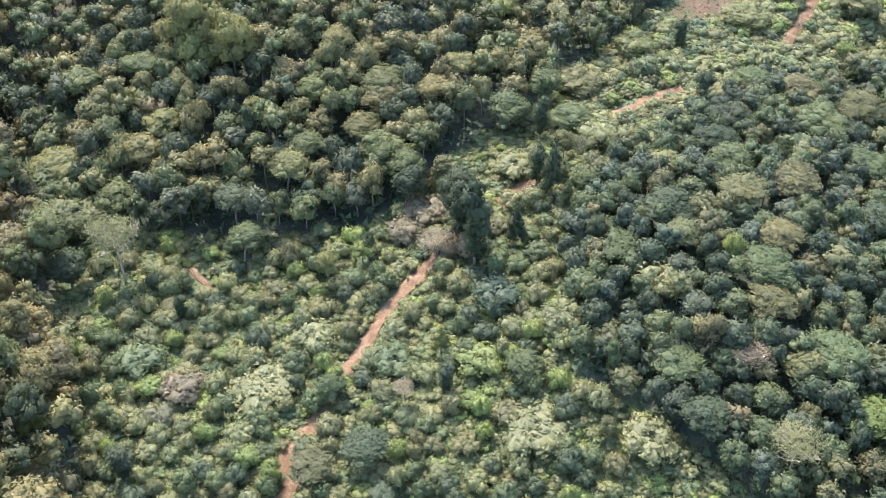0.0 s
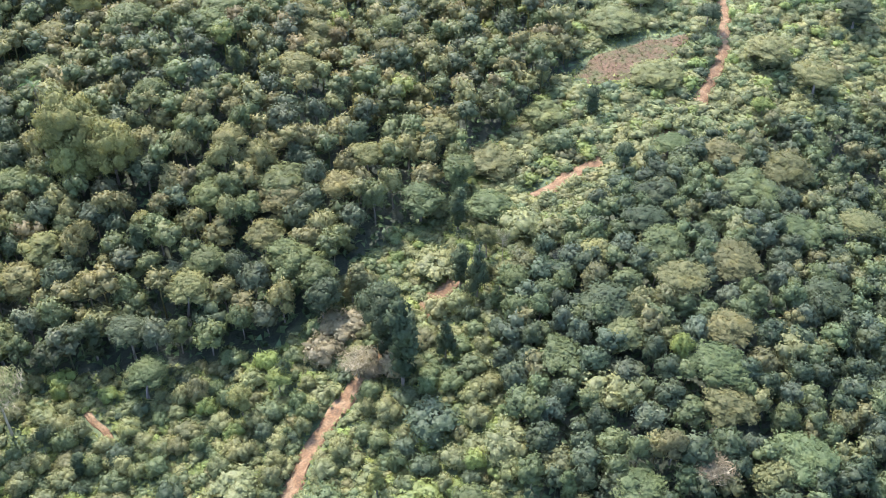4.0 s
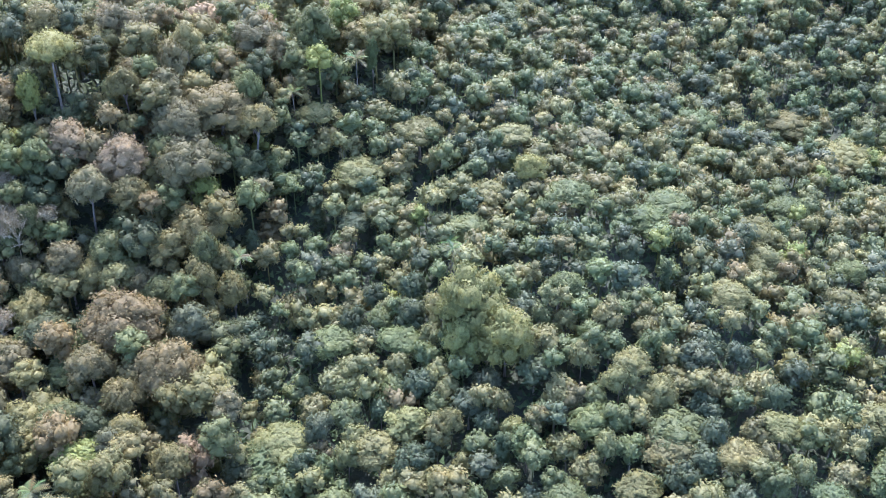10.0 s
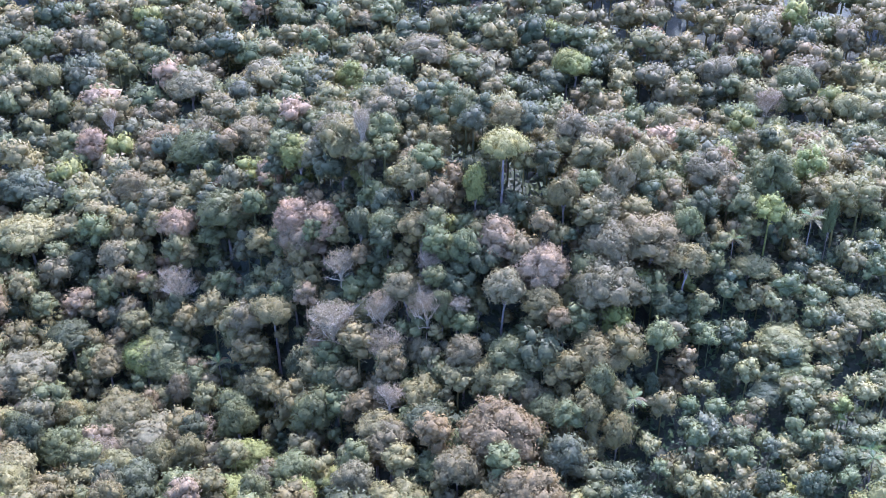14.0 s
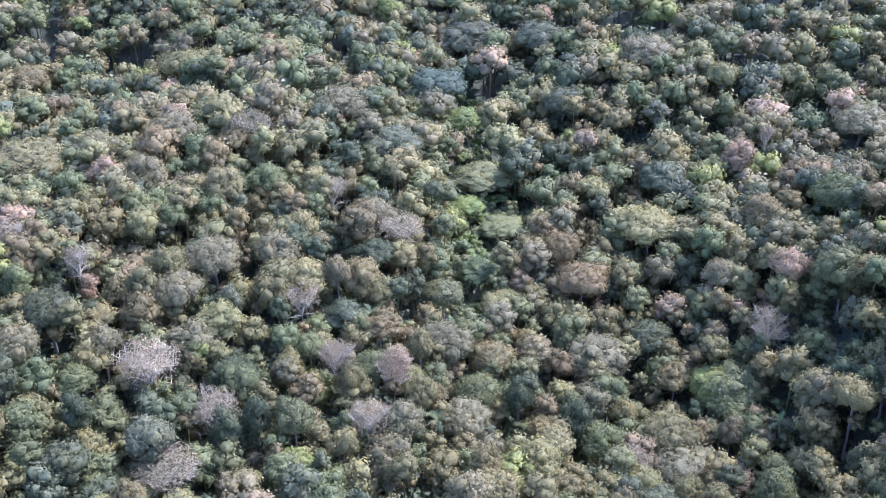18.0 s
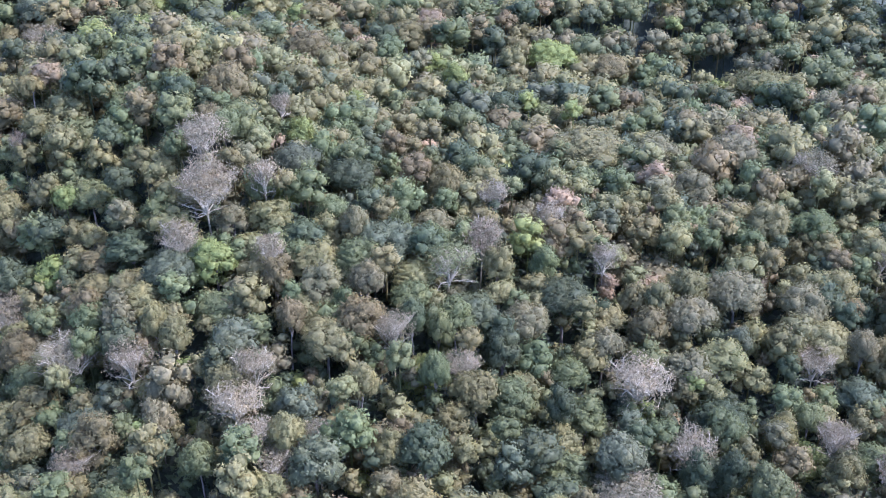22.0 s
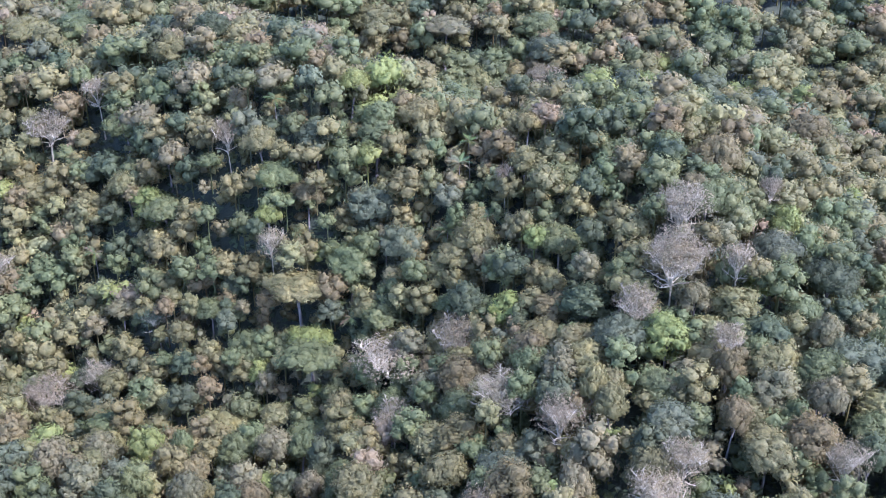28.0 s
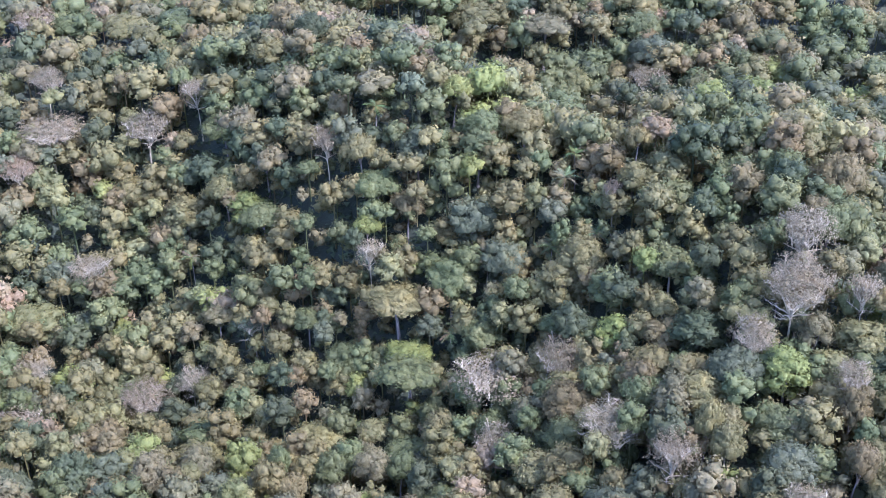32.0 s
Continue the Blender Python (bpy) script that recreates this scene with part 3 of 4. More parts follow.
STOCK = {
    "broadleaf_tree": stock(broadleaf, 2.6, 8.5, 6, 10, BARK, lobes=8, sprays=2000, size=0.31, depth=1.15)
    + stock(broadleaf, 4.3, 16, 5, 20, BARK, lobes=13, sprays=5000, size=0.33, depth=1.25, low=-0.4, under=True)
    + stock(broadleaf, 4.3, 16, 4, 25, BARK, lobes=20, sprays=5000, size=0.31, depth=0.85, low=-0.15)
    + stock(broadleaf, 7.0, 18, 4, 30, BARK, lobes=22, sprays=8500, size=0.37, depth=0.85, under=True) + stock(broadleaf, 7.0, 18, 3, 35, BARK, lobes=34, sprays=8500, size=0.34, depth=0.7, low=-0.1),
    "umbrella_tree": stock(umbrella, 5.5, 19, 3, 40, BARK),
    "feathery_tree": stock(feathery, 5.0, 11, 3, 45, BARK),
    "dry_tree": stock(dry_tree, 3.0, 12, 4, 50, PALE_BARK, sprays=2400, size=0.20) + stock(dry_tree, 5.5, 18, 6, 60, PALE_BARK, sprays=5600, size=0.25),
    "vine_covered_tree": stock(vine_column, 1.6, 10, 4, 70, BARK, sprays=1500, size=0.30),
    "conical_tree": stock(cone_tree, 2.4, 9, 3, 80, BARK, sprays=1500, size=0.30),
    "bush": stock(bush, 2.6, 3.6, 6, 90, BARK, LEAF_LARGE, lobes=7, sprays=1100, size=0.31),
    "young_tree": stock(broadleaf, 2.7, 8.5, 8, 100, BARK, LEAF_LARGE, lobes=8, sprays=1500, size=0.37, depth=1.15),
    "grove_tree": stock(broadleaf, 2.5, 6.5, 8, 110, BARK, LEAF_LARGE, lobes=8, sprays=1400, size=0.34, depth=1.1, low=-0.4),
    "canopy_tree": stock(broadleaf, 4.4, 16, 5, 130, BARK, lobes=12, sprays=4600, size=0.34, depth=1.2, low=-0.4, under=True)
    + stock(broadleaf, 4.4, 16, 4, 140, BARK, lobes=18, sprays=4600, size=0.33, depth=0.9, low=-0.2),
    "understorey_tree": stock(broadleaf, 2.4, 11, 6, 150, BARK, LEAF_LARGE, lobes=8, sprays=1600, size=0.33, depth=1.7, low=-0.6, under=True),
}


def frond_mesh():
    """One arching palm frond: a midrib with two rows of drooping leaflets."""
    v, t = [], []
    for k in range(11):
        s = k / 10
        p = np.array((3.0 * s, 0, 1.1 * s - 1.9 * s * s))
        w = 0.75 * math.sin(0.35 + 2.6 * s) + 0.08
        for side in (-1, 1):
            n = len(v)
            v += [p - (0.13, 0, 0), p + (0.13, 0, 0), p + (0.35, side * w, -0.28 * w)]
            t.append((n, n + 1, n + 2))
    rib, rt = tube([(0, 0, 0), (1.0, 0, 0.16), (2.0, 0, -0.11), (3.0, 0, -0.8)], [0.05, 0.04, 0.03, 0.01], 3)
    return mesh_of("frond", *join([(np.array(v), np.array(t)), (rib, rt)]), LEAF_LARGE)


FROND = frond_mesh()
PALM_STEM = [mesh_of("trunk", *stem(np.random.default_rng(120 + k), 10.0, 0.14, 0.03)[0], BARK, smooth=True) for k in range(3)]
grow_rng = random.Random(8)


def palm(root, s, colour, h):
    trunk = part("trunk", grow_rng.choice(PALM_STEM), root)
    trunk.scale = (1, 1, h / 10)
    top = trunk.data.vertices[-3].co
    for k in range(15):
        f = part("frond", FROND, root, [c * grow_rng.uniform(0.8, 1.3) for c in colour])
        f.matrix_basis = pose(top.x, top.y, h, 0, -grow_rng.uniform(-28, 42), k * 137.5) @ Matrix.Diagonal((s, s, s, 1))


def grow(name, colour, spots):
    """Sets trees of one kind and colour on the ground: x, y, half width, height."""
    words, group = SAY[name]
    for x, y, r, h in spots:
        if not clear_patch(x, y, 0.3 * r):
            continue
        root = tagged(new(name), words.format(WORD[colour]), "bush" if name == "bush" else ("palm" if name == "palm_tree" else "tree"), group)
        root.matrix_basis = pose(x, y, gz(x, y), 0, 0, grow_rng.uniform(0, 360))
        shade = grow_rng.uniform(0.86, 1.16) * (1.15 if name == "bush" else 1.0)
        tone = [c * shade * k for c, k in zip(colour if name == "dry_tree" else haze_toned(colour, x, y), (grow_rng.uniform(0.96, 1.05), 1, grow_rng.uniform(0.96, 1.04)))]
        if name == "palm_tree":
            palm(root, r / 2.6, tone, h)
        else:
            near = sorted(STOCK[name], key=lambda s: abs(math.log(s[0] / r)))
            pr, ph, trunk, crown = grow_rng.choice([s for s in near if s[0] == near[0][0]])
            root.scale = (r / pr, r / pr, h / ph)
            part("trunk", trunk, root)
            part("crown", crown, root, tone)
        TAKEN.append((x, y, r * (0.55 if name == "dry_tree" else 0.85)))


grow("broadleaf_tree", GREEN, [
    (60.3, 113.2, 5.5, 7), (-11.3, 168.1, 4.5, 10), (-36.5, 149.2, 3.7, 7), (52.1, 131, 4.8, 7), (73.6, 176.2, 5.9, 7.4), (29.8, 135.5, 4, 6), (36, 112.2, 4, 6), (-17.4, 114.5, 2.4, 5),
    (13, 115.3, 3, 5), (-6.7, 163.5, 3.6, 9), (69.2, 231.8, 5.3, 6.7), (12.5, 241.3, 3.7, 9), (25.3, 177.4, 4.2, 6), (25.9, 154.4, 2.5, 7), (12.6, 180.3, 4.2, 8), (-37.8, 208.8, 3.5, 9),
    (79.2, 163.6, 4.7, 7), (62.6, 192.1, 3.9, 6), (-2.6, 260.2, 4.8, 9), (-27.5, 235.8, 5.4, 9), (52.4, 159.7, 4, 7), (-126.3, 198.8, 4.9, 15), (-6.9, 165.9, 3.4, 8), (20.5, 186.4, 3.7, 9),
])
grow("broadleaf_tree", GREEN, [
    (-76.9, 167.9, 5, 8), (-80.3, 230.3, 4.8, 8), (-61.9, 193.6, 4.6, 9), (-75.3, 193, 4.9, 9), (-26.1, 184, 3.8, 9), (-12.2, 186.6, 5.3, 9), (-24.4, 241.8, 5.2, 9), (-41.2, 238, 5.3, 9),
    (-26, 297.6, 5.8, 9), (-61.8, 160.1, 4, 9), (-26.2, 169.4, 3.9, 9), (-104.7, 142.1, 6, 9), (-108.3, 260.7, 4.7, 22), (-147.3, 345.4, 6.5, 19), (-114.5, 320.7, 6.4, 19), (-208.2, 192.5, 7.1, 18),
    (-113.7, 161.9, 5.2, 14), (-200.9, 168.1, 8.4, 15), (-189.7, 167.7, 5.5, 14), (-119.8, 172.9, 4.4, 13), (-163.9, 202.8, 4.4, 17), (-95.3, 262.7, 1.7, 16), (-59, 223.1, 4.7, 9), (-237.1, 204.3, 7.6, 18),
])
grow("broadleaf_tree", GREEN, [
    (-196.1, 164.9, 5.2, 15), (-258, 69.6, 4.8, 17), (-208.6, -49.5, 5.7, 18), (-198.8, 111, 6.1, 14), (-192.3, 33.1, 4.2, 14), (-244.8, 118.6, 6.3, 10), (-347.9, -80, 8.9, 17), (-133.1, -71.6, 6, 13),
    (-139, -93.5, 6.6, 13), (-185.3, -127.6, 5.2, 16), (-214.1, -65.2, 4.5, 17), (-213.9, -50.1, 5.6, 17), (-229.4, -192.3, 7.1, 16), (-187.4, -69.6, 4.8, 14), (-166.7, -114, 6.1, 15), (-187.5, -129.6, 4.4, 16),
    (-164.8, -139.1, 6, 15), (-143.3, -123.1, 6, 14), (-142, -136.4, 4.2, 14), (-88.1, -129.8, 6.5, 13), (-151.7, -188.9, 6.8, 16), (-164.4, -99.2, 5.1, 14), (-294.5, -178.5, 6.7, 17), (-168.1, -246.1, 8.8, 16),
])
grow("broadleaf_tree", GREEN, [
    (-142.9, -266, 7.1, 16), (-147.2, -163.1, 6.4, 14),
])
grow("broadleaf_tree", DARK, [
    (53.3, 188.6, 2.1, 7), (-67.5, 143.6, 3.9, 8), (38.6, 145.1, 4.5, 7), (51.4, 166.5, 4.4, 7), (39.1, 103.6, 4, 7), (-13.1, 102.6, 4, 5.1), (84.5, 237, 2.9, 7), (54.5, 173.2, 4.2, 8),
    (120.2, 237.1, 4.4, 8), (30.9, 210.7, 3.6, 9), (76.7, 146.5, 3.9, 7), (47.4, 259.3, 5.4, 9), (-127.8, 180, 4.8, 15), (-79.7, 163, 3, 8), (-87.2, 146.8, 3.6, 9), (-107.5, 224.9, 3.6, 15),
    (-179.6, 189.2, 4.5, 16), (-218.9, 154.6, 5.4, 15), (-208.7, 26.6, 7.2, 16), (-216.4, -24.6, 6.4, 17), (-194.7, -24.3, 4.8, 15), (-237.3, 91.9, 5.4, 15), (-197, 11.2, 6.8, 14), (-197.6, 61.2, 5.8, 14),
])
grow("broadleaf_tree", DARK, [
    (-293.3, -17.8, 7.9, 17), (-179.4, -54.4, 5.3, 14), (-181.6, -193.7, 5.8, 17), (3, 150.2, 3.8, 15), (-6.6, 159.4, 3.2, 9),
])
grow("broadleaf_tree", OLIVE, [
    (-19.9, 100.2, 3.7, 5), (62.1, 152.9, 5.3, 7), (52.4, 122.8, 4.2, 7), (22.8, 166.4, 2.4, 8), (83.7, 182.5, 5.7, 8), (72.2, 187.6, 4.6, 7), (-2.1, 184.1, 4, 9), (-13.1, 182.8, 5, 9),
    (52.5, 148.4, 4.6, 7), (56.6, 136.3, 3.9, 7), (-88.5, 157.6, 3.8, 13), (-98.7, 198.1, 2.9, 15), (-111.4, 208.6, 6, 16), (-47.7, 178.3, 2.3, 10), (-46.8, 168.2, 2.6, 9), (11.9, 230.7, 4.3, 9),
    (-15.9, 172.8, 3.9, 9), (-7.1, 244.1, 5.9, 9), (-79.4, 249.8, 6, 9), (-4.8, 309.1, 6.6, 9), (-58.3, 172.2, 4.3, 9), (-135.2, 226, 3.5, 18), (-102.9, 204.5, 3.9, 14), (-157.3, 206.3, 5.3, 17),
])
grow("broadleaf_tree", OLIVE, [
    (-215.9, 276.1, 8.2, 18), (-160.8, 236.9, 5.1, 18), (-125.4, 209.3, 4.5, 16), (-191.9, 149.9, 7.8, 17), (-231.6, 108.1, 5.8, 12), (-190.2, 123.1, 5.4, 14), (-254.4, 59.5, 5.6, 17), (-272, 13.2, 10.4, 18),
    (-230.8, -8.7, 5.9, 18), (-217, 39.1, 3.3, 16), (-184.7, 25.7, 3.9, 15), (-160.1, 2.1, 3.8, 14), (-210.5, 115, 6.3, 14), (-166.4, 13.9, 3.7, 13), (-330.4, -62.9, 8, 17), (-182.1, -88.8, 6.1, 17),
    (-195.5, -123, 5.9, 17), (-173.9, -8.4, 6.4, 15), (-107, -125.6, 6.6, 14), (-256, -216.4, 9.3, 17), (-137.4, -186.9, 5.4, 15), (-130.4, -202.2, 6.4, 15), (-165.9, -147.2, 5.6, 16), (-155.4, -254.1, 8.9, 16),
])
grow("broadleaf_tree", LIME, [
    (47.6, 133.3, 1.8, 8), (63.9, 104.5, 4.6, 6), (87.4, 205.7, 2.3, 5), (-14.5, 145.5, 2, 5), (-112.8, 216.2, 3.3, 15), (-104.9, 155.7, 5.3, 12), (-152.8, 218, 2.8, 17), (-204, 316.1, 5.2, 18),
    (-159.1, 160.8, 5.2, 15), (-148.1, 148, 5.1, 14), (-133, 161.9, 3.4, 13), (-245.8, 263.9, 4.4, 18), (-138, 154.2, 3.9, 13), (-198.8, 207.9, 4.8, 17), (-201.7, 162.9, 6.8, 16), (-306.1, 125.9, 5.2, 14),
    (-207.4, 316.6, 6.1, 18), (-177.6, 9.7, 4, 15), (-305.5, -35.9, 4.3, 18), (-180.6, -35.6, 4.7, 16), (-375, 110.8, 5.3, 18), (-260.4, -46.3, 3.8, 17), (-224.5, -40.7, 3.3, 16), (-175.6, 72.4, 4, 13),
])
grow("broadleaf_tree", LIME, [
    (-341, -18.7, 9, 17), (-270.6, 119.7, 5.8, 9), (-122.4, -85, 4.3, 12), (-283.9, -125.8, 7.3, 18), (-223.2, -40.5, 3, 15), (-174.4, -71, 3.9, 14), (-151.3, -109.2, 6.2, 16), (-96.4, -173.4, 5.2, 14),
    (-146.2, -169.2, 5.4, 15), (-159.2, -135.9, 3.7, 15), (-188.2, -140.9, 4.3, 16),
])
grow("broadleaf_tree", PALE, [
    (-29.8, 162.9, 4.5, 10), (-67.5, 156.9, 5, 8), (18.5, 200, 4.4, 9), (54.6, 111.4, 3.1, 7), (45.4, 230.9, 3.9, 9), (-22.8, 192, 2.7, 10), (40.7, 158.9, 3, 6), (73.2, 250.7, 5.4, 6.8),
    (93.8, 222.6, 5.3, 6.7), (101.8, 213.5, 5.6, 7.1), (90.9, 167.8, 4.3, 7), (39.9, 138.7, 3.8, 6), (-119.1, 162.2, 6.5, 13), (-100, 163.5, 3.7, 13), (-74.9, 170.7, 6, 8), (-21.8, 194.3, 3.5, 10),
    (-8.6, 218.1, 4.5, 9), (-87.8, 236.7, 6.4, 8), (4, 191.5, 3.9, 9), (-59.6, 235.5, 4.7, 9), (10.9, 300, 6.4, 9), (-92.5, 143, 4.4, 9), (-98.7, 133.5, 4, 9), (-55.3, 178, 3.9, 9),
])
grow("broadleaf_tree", PALE, [
    (-188.2, 178.9, 4.9, 17), (-131.2, 244.8, 4.2, 19), (-162.9, 307.6, 6.7, 19), (-107.2, 337, 5.8, 19), (-129.1, 341.4, 6.3, 18), (-187.8, 211.2, 6.7, 20), (-135.9, 184.6, 4.2, 14), (-121.9, 195.5, 4.6, 14),
    (-103.1, 244.5, 4.8, 10), (-60.7, 256.8, 4.8, 9), (-250.5, 163.1, 9.1, 18), (-305.3, 199.9, 5.5, 18), (-284.3, 126.3, 8.2, 10), (-264.9, 128.4, 6.8, 9), (-234.7, 122.4, 6.8, 10), (-241.4, 76.2, 5.1, 18),
    (-209.8, 58.1, 5.3, 17), (-225.1, 76.5, 6.4, 17), (-346.8, 44.5, 8.9, 17), (-342.6, 75.2, 8.7, 17), (-145.3, -61.1, 5.2, 14), (-169.6, -43.9, 4.6, 15), (-177.9, -90.5, 5.3, 16), (-144.6, -177.6, 5.5, 16),
])
grow("broadleaf_tree", PALE, [
    (-235.9, -215.1, 4.6, 16), (-169.7, -194.2, 4.8, 17), (-128.5, -112.9, 7.5, 13), (-138.1, -104.8, 3.9, 13), (-266.2, -179.6, 6.4, 17), (-95.7, -192.8, 7.6, 13),
])
grow("broadleaf_tree", DRY, [
    (-130.5, 214, 6.3, 17), (-140.8, 212.8, 5.1, 17), (-187.1, 196.5, 6.6, 18), (-218.3, 185.7, 5.8, 17), (-269.5, 192.9, 5, 18), (-183.7, 195.2, 6.1, 17), (-181.1, 198.9, 5.4, 17), (-342, -59.8, 6.7, 17),
])
grow("broadleaf_tree", GREY, [
    (-123.7, 225.5, 6.7, 17), (-132.1, 193.3, 4.2, 16), (-44.6, 263.7, 4.6, 10), (-78, 147, 4.4, 10), (-120.1, 223.1, 3.6, 17), (-129.5, 231.3, 4.5, 17), (-131, 238.4, 3.1, 18), (-148.4, 245.6, 5.3, 19),
    (-118.3, 218.6, 7.5, 18), (-183.7, 152.4, 8.9, 16), (-272.3, 226.5, 8.8, 18), (-169.3, 340.5, 7.3, 18), (-243.1, 290.9, 9.2, 18), (-121, 256.6, 5.3, 18), (-222.5, 211.2, 7.2, 17), (-261.8, 245.9, 8.5, 18),
    (-245.4, 212, 7.1, 17), (-214.6, 139.4, 8.1, 17), (-226.3, 172.3, 5, 17), (-210.9, 107.1, 6.4, 16), (-325.2, 184.2, 9.3, 18), (-191.2, 213.2, 6.6, 18), (-189.8, 106.2, 6, 14), (-280.8, 46.5, 7.5, 18),
])
grow("broadleaf_tree", GREY, [
    (-277.2, 28.2, 7.5, 17), (-196.9, 22.9, 5.7, 18), (-216.5, 50, 6.1, 17), (-227.1, 58.1, 7.5, 18), (-231.8, 70.9, 6.4, 18), (-212.7, 104.4, 6.3, 15), (-295.7, 90.3, 9.1, 17), (-261.1, 41.1, 6, 17),
    (-250.8, 94, 6.1, 16), (-130.3, -159.8, 4.4, 15),
])
grow("broadleaf_tree", BROWN, [
    (41.7, 116.6, 2.2, 9), (-113.7, 183.6, 8.7, 19), (-99.8, 175.7, 6.9, 18), (-117.7, 231.9, 7.7, 18), (-247.1, 138.9, 5.7, 18), (-236, 141.6, 7.2, 18), (-242.5, 188.8, 6.4, 17), (-254.2, 202.2, 5.5, 17),
    (-343.4, -1.2, 6.8, 18), (-293.8, -76.8, 7.7, 19), (-210.8, 44, 4.3, 17), (-214.3, 91.5, 5, 14), (-158.5, -65.9, 6.1, 17), (-267.2, -129.8, 10.5, 18), (-224.1, -59.2, 5.9, 17), (-167.6, -131.6, 4.2, 15),
])
grow("broadleaf_tree", BLUE, [
    (-101.8, 188.5, 4.3, 16), (-69.7, 173.6, 2.4, 11), (-39, 157.4, 3.8, 9), (-83.9, 223.4, 3.8, 8), (-309.5, 154.5, 7.4, 17), (-355, 134.1, 11.2, 17), (-347.9, 155.4, 9.3, 17), (-269.8, 172, 7.8, 17),
    (-165.7, -21.9, 4.6, 16), (-159, -6.5, 4.3, 15), (-201.9, -10.1, 7.2, 17), (-281.9, 102, 8.8, 17), (-321.7, 118.6, 10, 17), (-144, -41.5, 5.5, 14), (-211.5, -34.2, 5.7, 17), (-174.7, -42.2, 5.7, 16),
    (-175, -105.7, 5.5, 16), (-175.3, -117.7, 6.2, 16), (-175.2, -137.4, 5, 16), (-153.7, -172, 4.6, 16), (-289.1, -168.1, 8, 17),
])
grow("broadleaf_tree", YELLOW, [
    (-20.5, 141.8, 2, 7), (-51.6, 240.5, 3.7, 13),
])
grow("umbrella_tree", GREEN, [
    (-148.4, -105.5, 7.3, 18),
])
grow("umbrella_tree", OLIVE, [
    (-176.7, 181.5, 5.4, 19), (-155.1, -118.2, 8.2, 17), (-202.9, -95.5, 3.4, 18),
])
grow("umbrella_tree", PALE, [
    (-269, 153.9, 4.8, 17),
])
grow("umbrella_tree", GREY, [
    (-270, -198.3, 8.8, 18),
])
grow("umbrella_tree", YELLOW, [
    (-149.8, 223, 5.5, 20),
])
grow("feathery_tree", PALE, [
    (64.4, 241.8, 6.5, 5.2), (-3.5, 235.5, 5.5, 8), (28, 193, 5.8, 5), (40.8, 208, 4.8, 5), (68.1, 218.6, 6, 4.9), (-72.1, 155.4, 5.8, 9), (-16.4, 192.7, 4.1, 9),
])
grow("feathery_tree", FEATHER, [
    (-50.4, 198.2, 7.2, 19), (-43.2, 194, 5.7, 15), (-49.9, 193.4, 4.6, 13),
])
grow("dry_tree", PALE, [
    (-58.3, 145.4, 5.5, 13), (51.2, 97.8, 4.5, 8), (25.3, 164.1, 1.5, 8), (-202.4, 4, 6.4, 18),
])
grow("dry_tree", DRY, [
    (-6.1, 112.8, 2, 5), (-34.1, 182.7, 1.6, 8), (47.3, 113.1, 3.6, 6), (-140.2, 199.6, 3.8, 14), (-161.6, 185.3, 5.9, 20), (-153.9, 191.5, 4.2, 18), (-144.3, 194.8, 4.2, 18), (-148.7, 187.1, 4.8, 17),
    (-168.7, 193.3, 3.9, 18), (-206.9, 176.1, 5.1, 17), (-149.4, 200.8, 2.8, 17), (-181.6, 212.1, 2, 22), (-139, 179.8, 3.4, 15), (-177.7, 159.8, 4.8, 14), (-148.6, 330.9, 4.3, 18), (-181.8, 139.2, 5, 17),
    (-181.5, 87.1, 4.5, 18), (-245.1, 100.2, 6.3, 18), (-270.8, 199.8, 2.2, 19), (-183.5, 214.3, 1.8, 20), (-193.9, 46.1, 7, 19), (-184.8, 57.5, 5.1, 16), (-181, 2.1, 4.5, 17), (-170.1, 50.4, 6.7, 15),
])
grow("dry_tree", DRY, [
    (-200.5, 82.1, 4.2, 17), (-152.8, -14.8, 5.7, 17), (-160.5, -16, 4.3, 17), (-148.2, -7.7, 3.8, 17), (-146.4, -3.4, 3.7, 15), (-153.8, 0.4, 2.9, 15), (-193.1, -43.5, 6.1, 19), (-198.2, -34, 3.7, 20),
    (-184.8, -25.5, 3.3, 17), (-226.8, 17.2, 3.9, 18), (-220.3, 31.2, 3.6, 18), (-229.5, 3.7, 4, 18), (-212.8, 7.1, 4.9, 18), (-217.6, 75.8, 4.6, 16), (-180.9, 16.1, 4, 16), (-255.1, 84.9, 4.2, 17),
    (-156.4, -86.8, 8.7, 18), (-155.8, -52.7, 6.8, 17), (-155.1, -37.3, 4.7, 18), (-164.7, -77.1, 5.3, 17), (-146.2, -74, 4.9, 16), (-136.4, -37.5, 4.5, 15), (-200.7, -51, 5.9, 20), (-189.2, -42.2, 6.1, 20),
])
grow("dry_tree", DRY, [
    (-180.2, -43.4, 4.6, 16), (-277.5, -160.8, 6.9, 17), (-228.2, -47.4, 2.8, 16), (-106.2, -154.9, 6.6, 17), (-87.6, -175.2, 6, 16), (-78.3, -153.4, 6.9, 15), (-112.8, -193.3, 6.3, 18), (-156.3, -130.7, 3.9, 17),
    (-161.3, -154.7, 4.3, 18), (-124.7, -242, 5.3, 18), (-118.7, -227.5, 9.7, 17), (-139, -210.2, 7.2, 17), (-152.1, -204.2, 4.6, 17), (-118.3, -152.3, 4.5, 14),
])
grow("dry_tree", BLUE, [
    (-134, -148.2, 4.9, 15),
])
grow("dry_tree", KHAKI, [
    (77.5, 237.5, 2.6, 10), (-1.4, 144.7, 3.4, 5.1), (-278.4, 66.5, 6.5, 18),
])
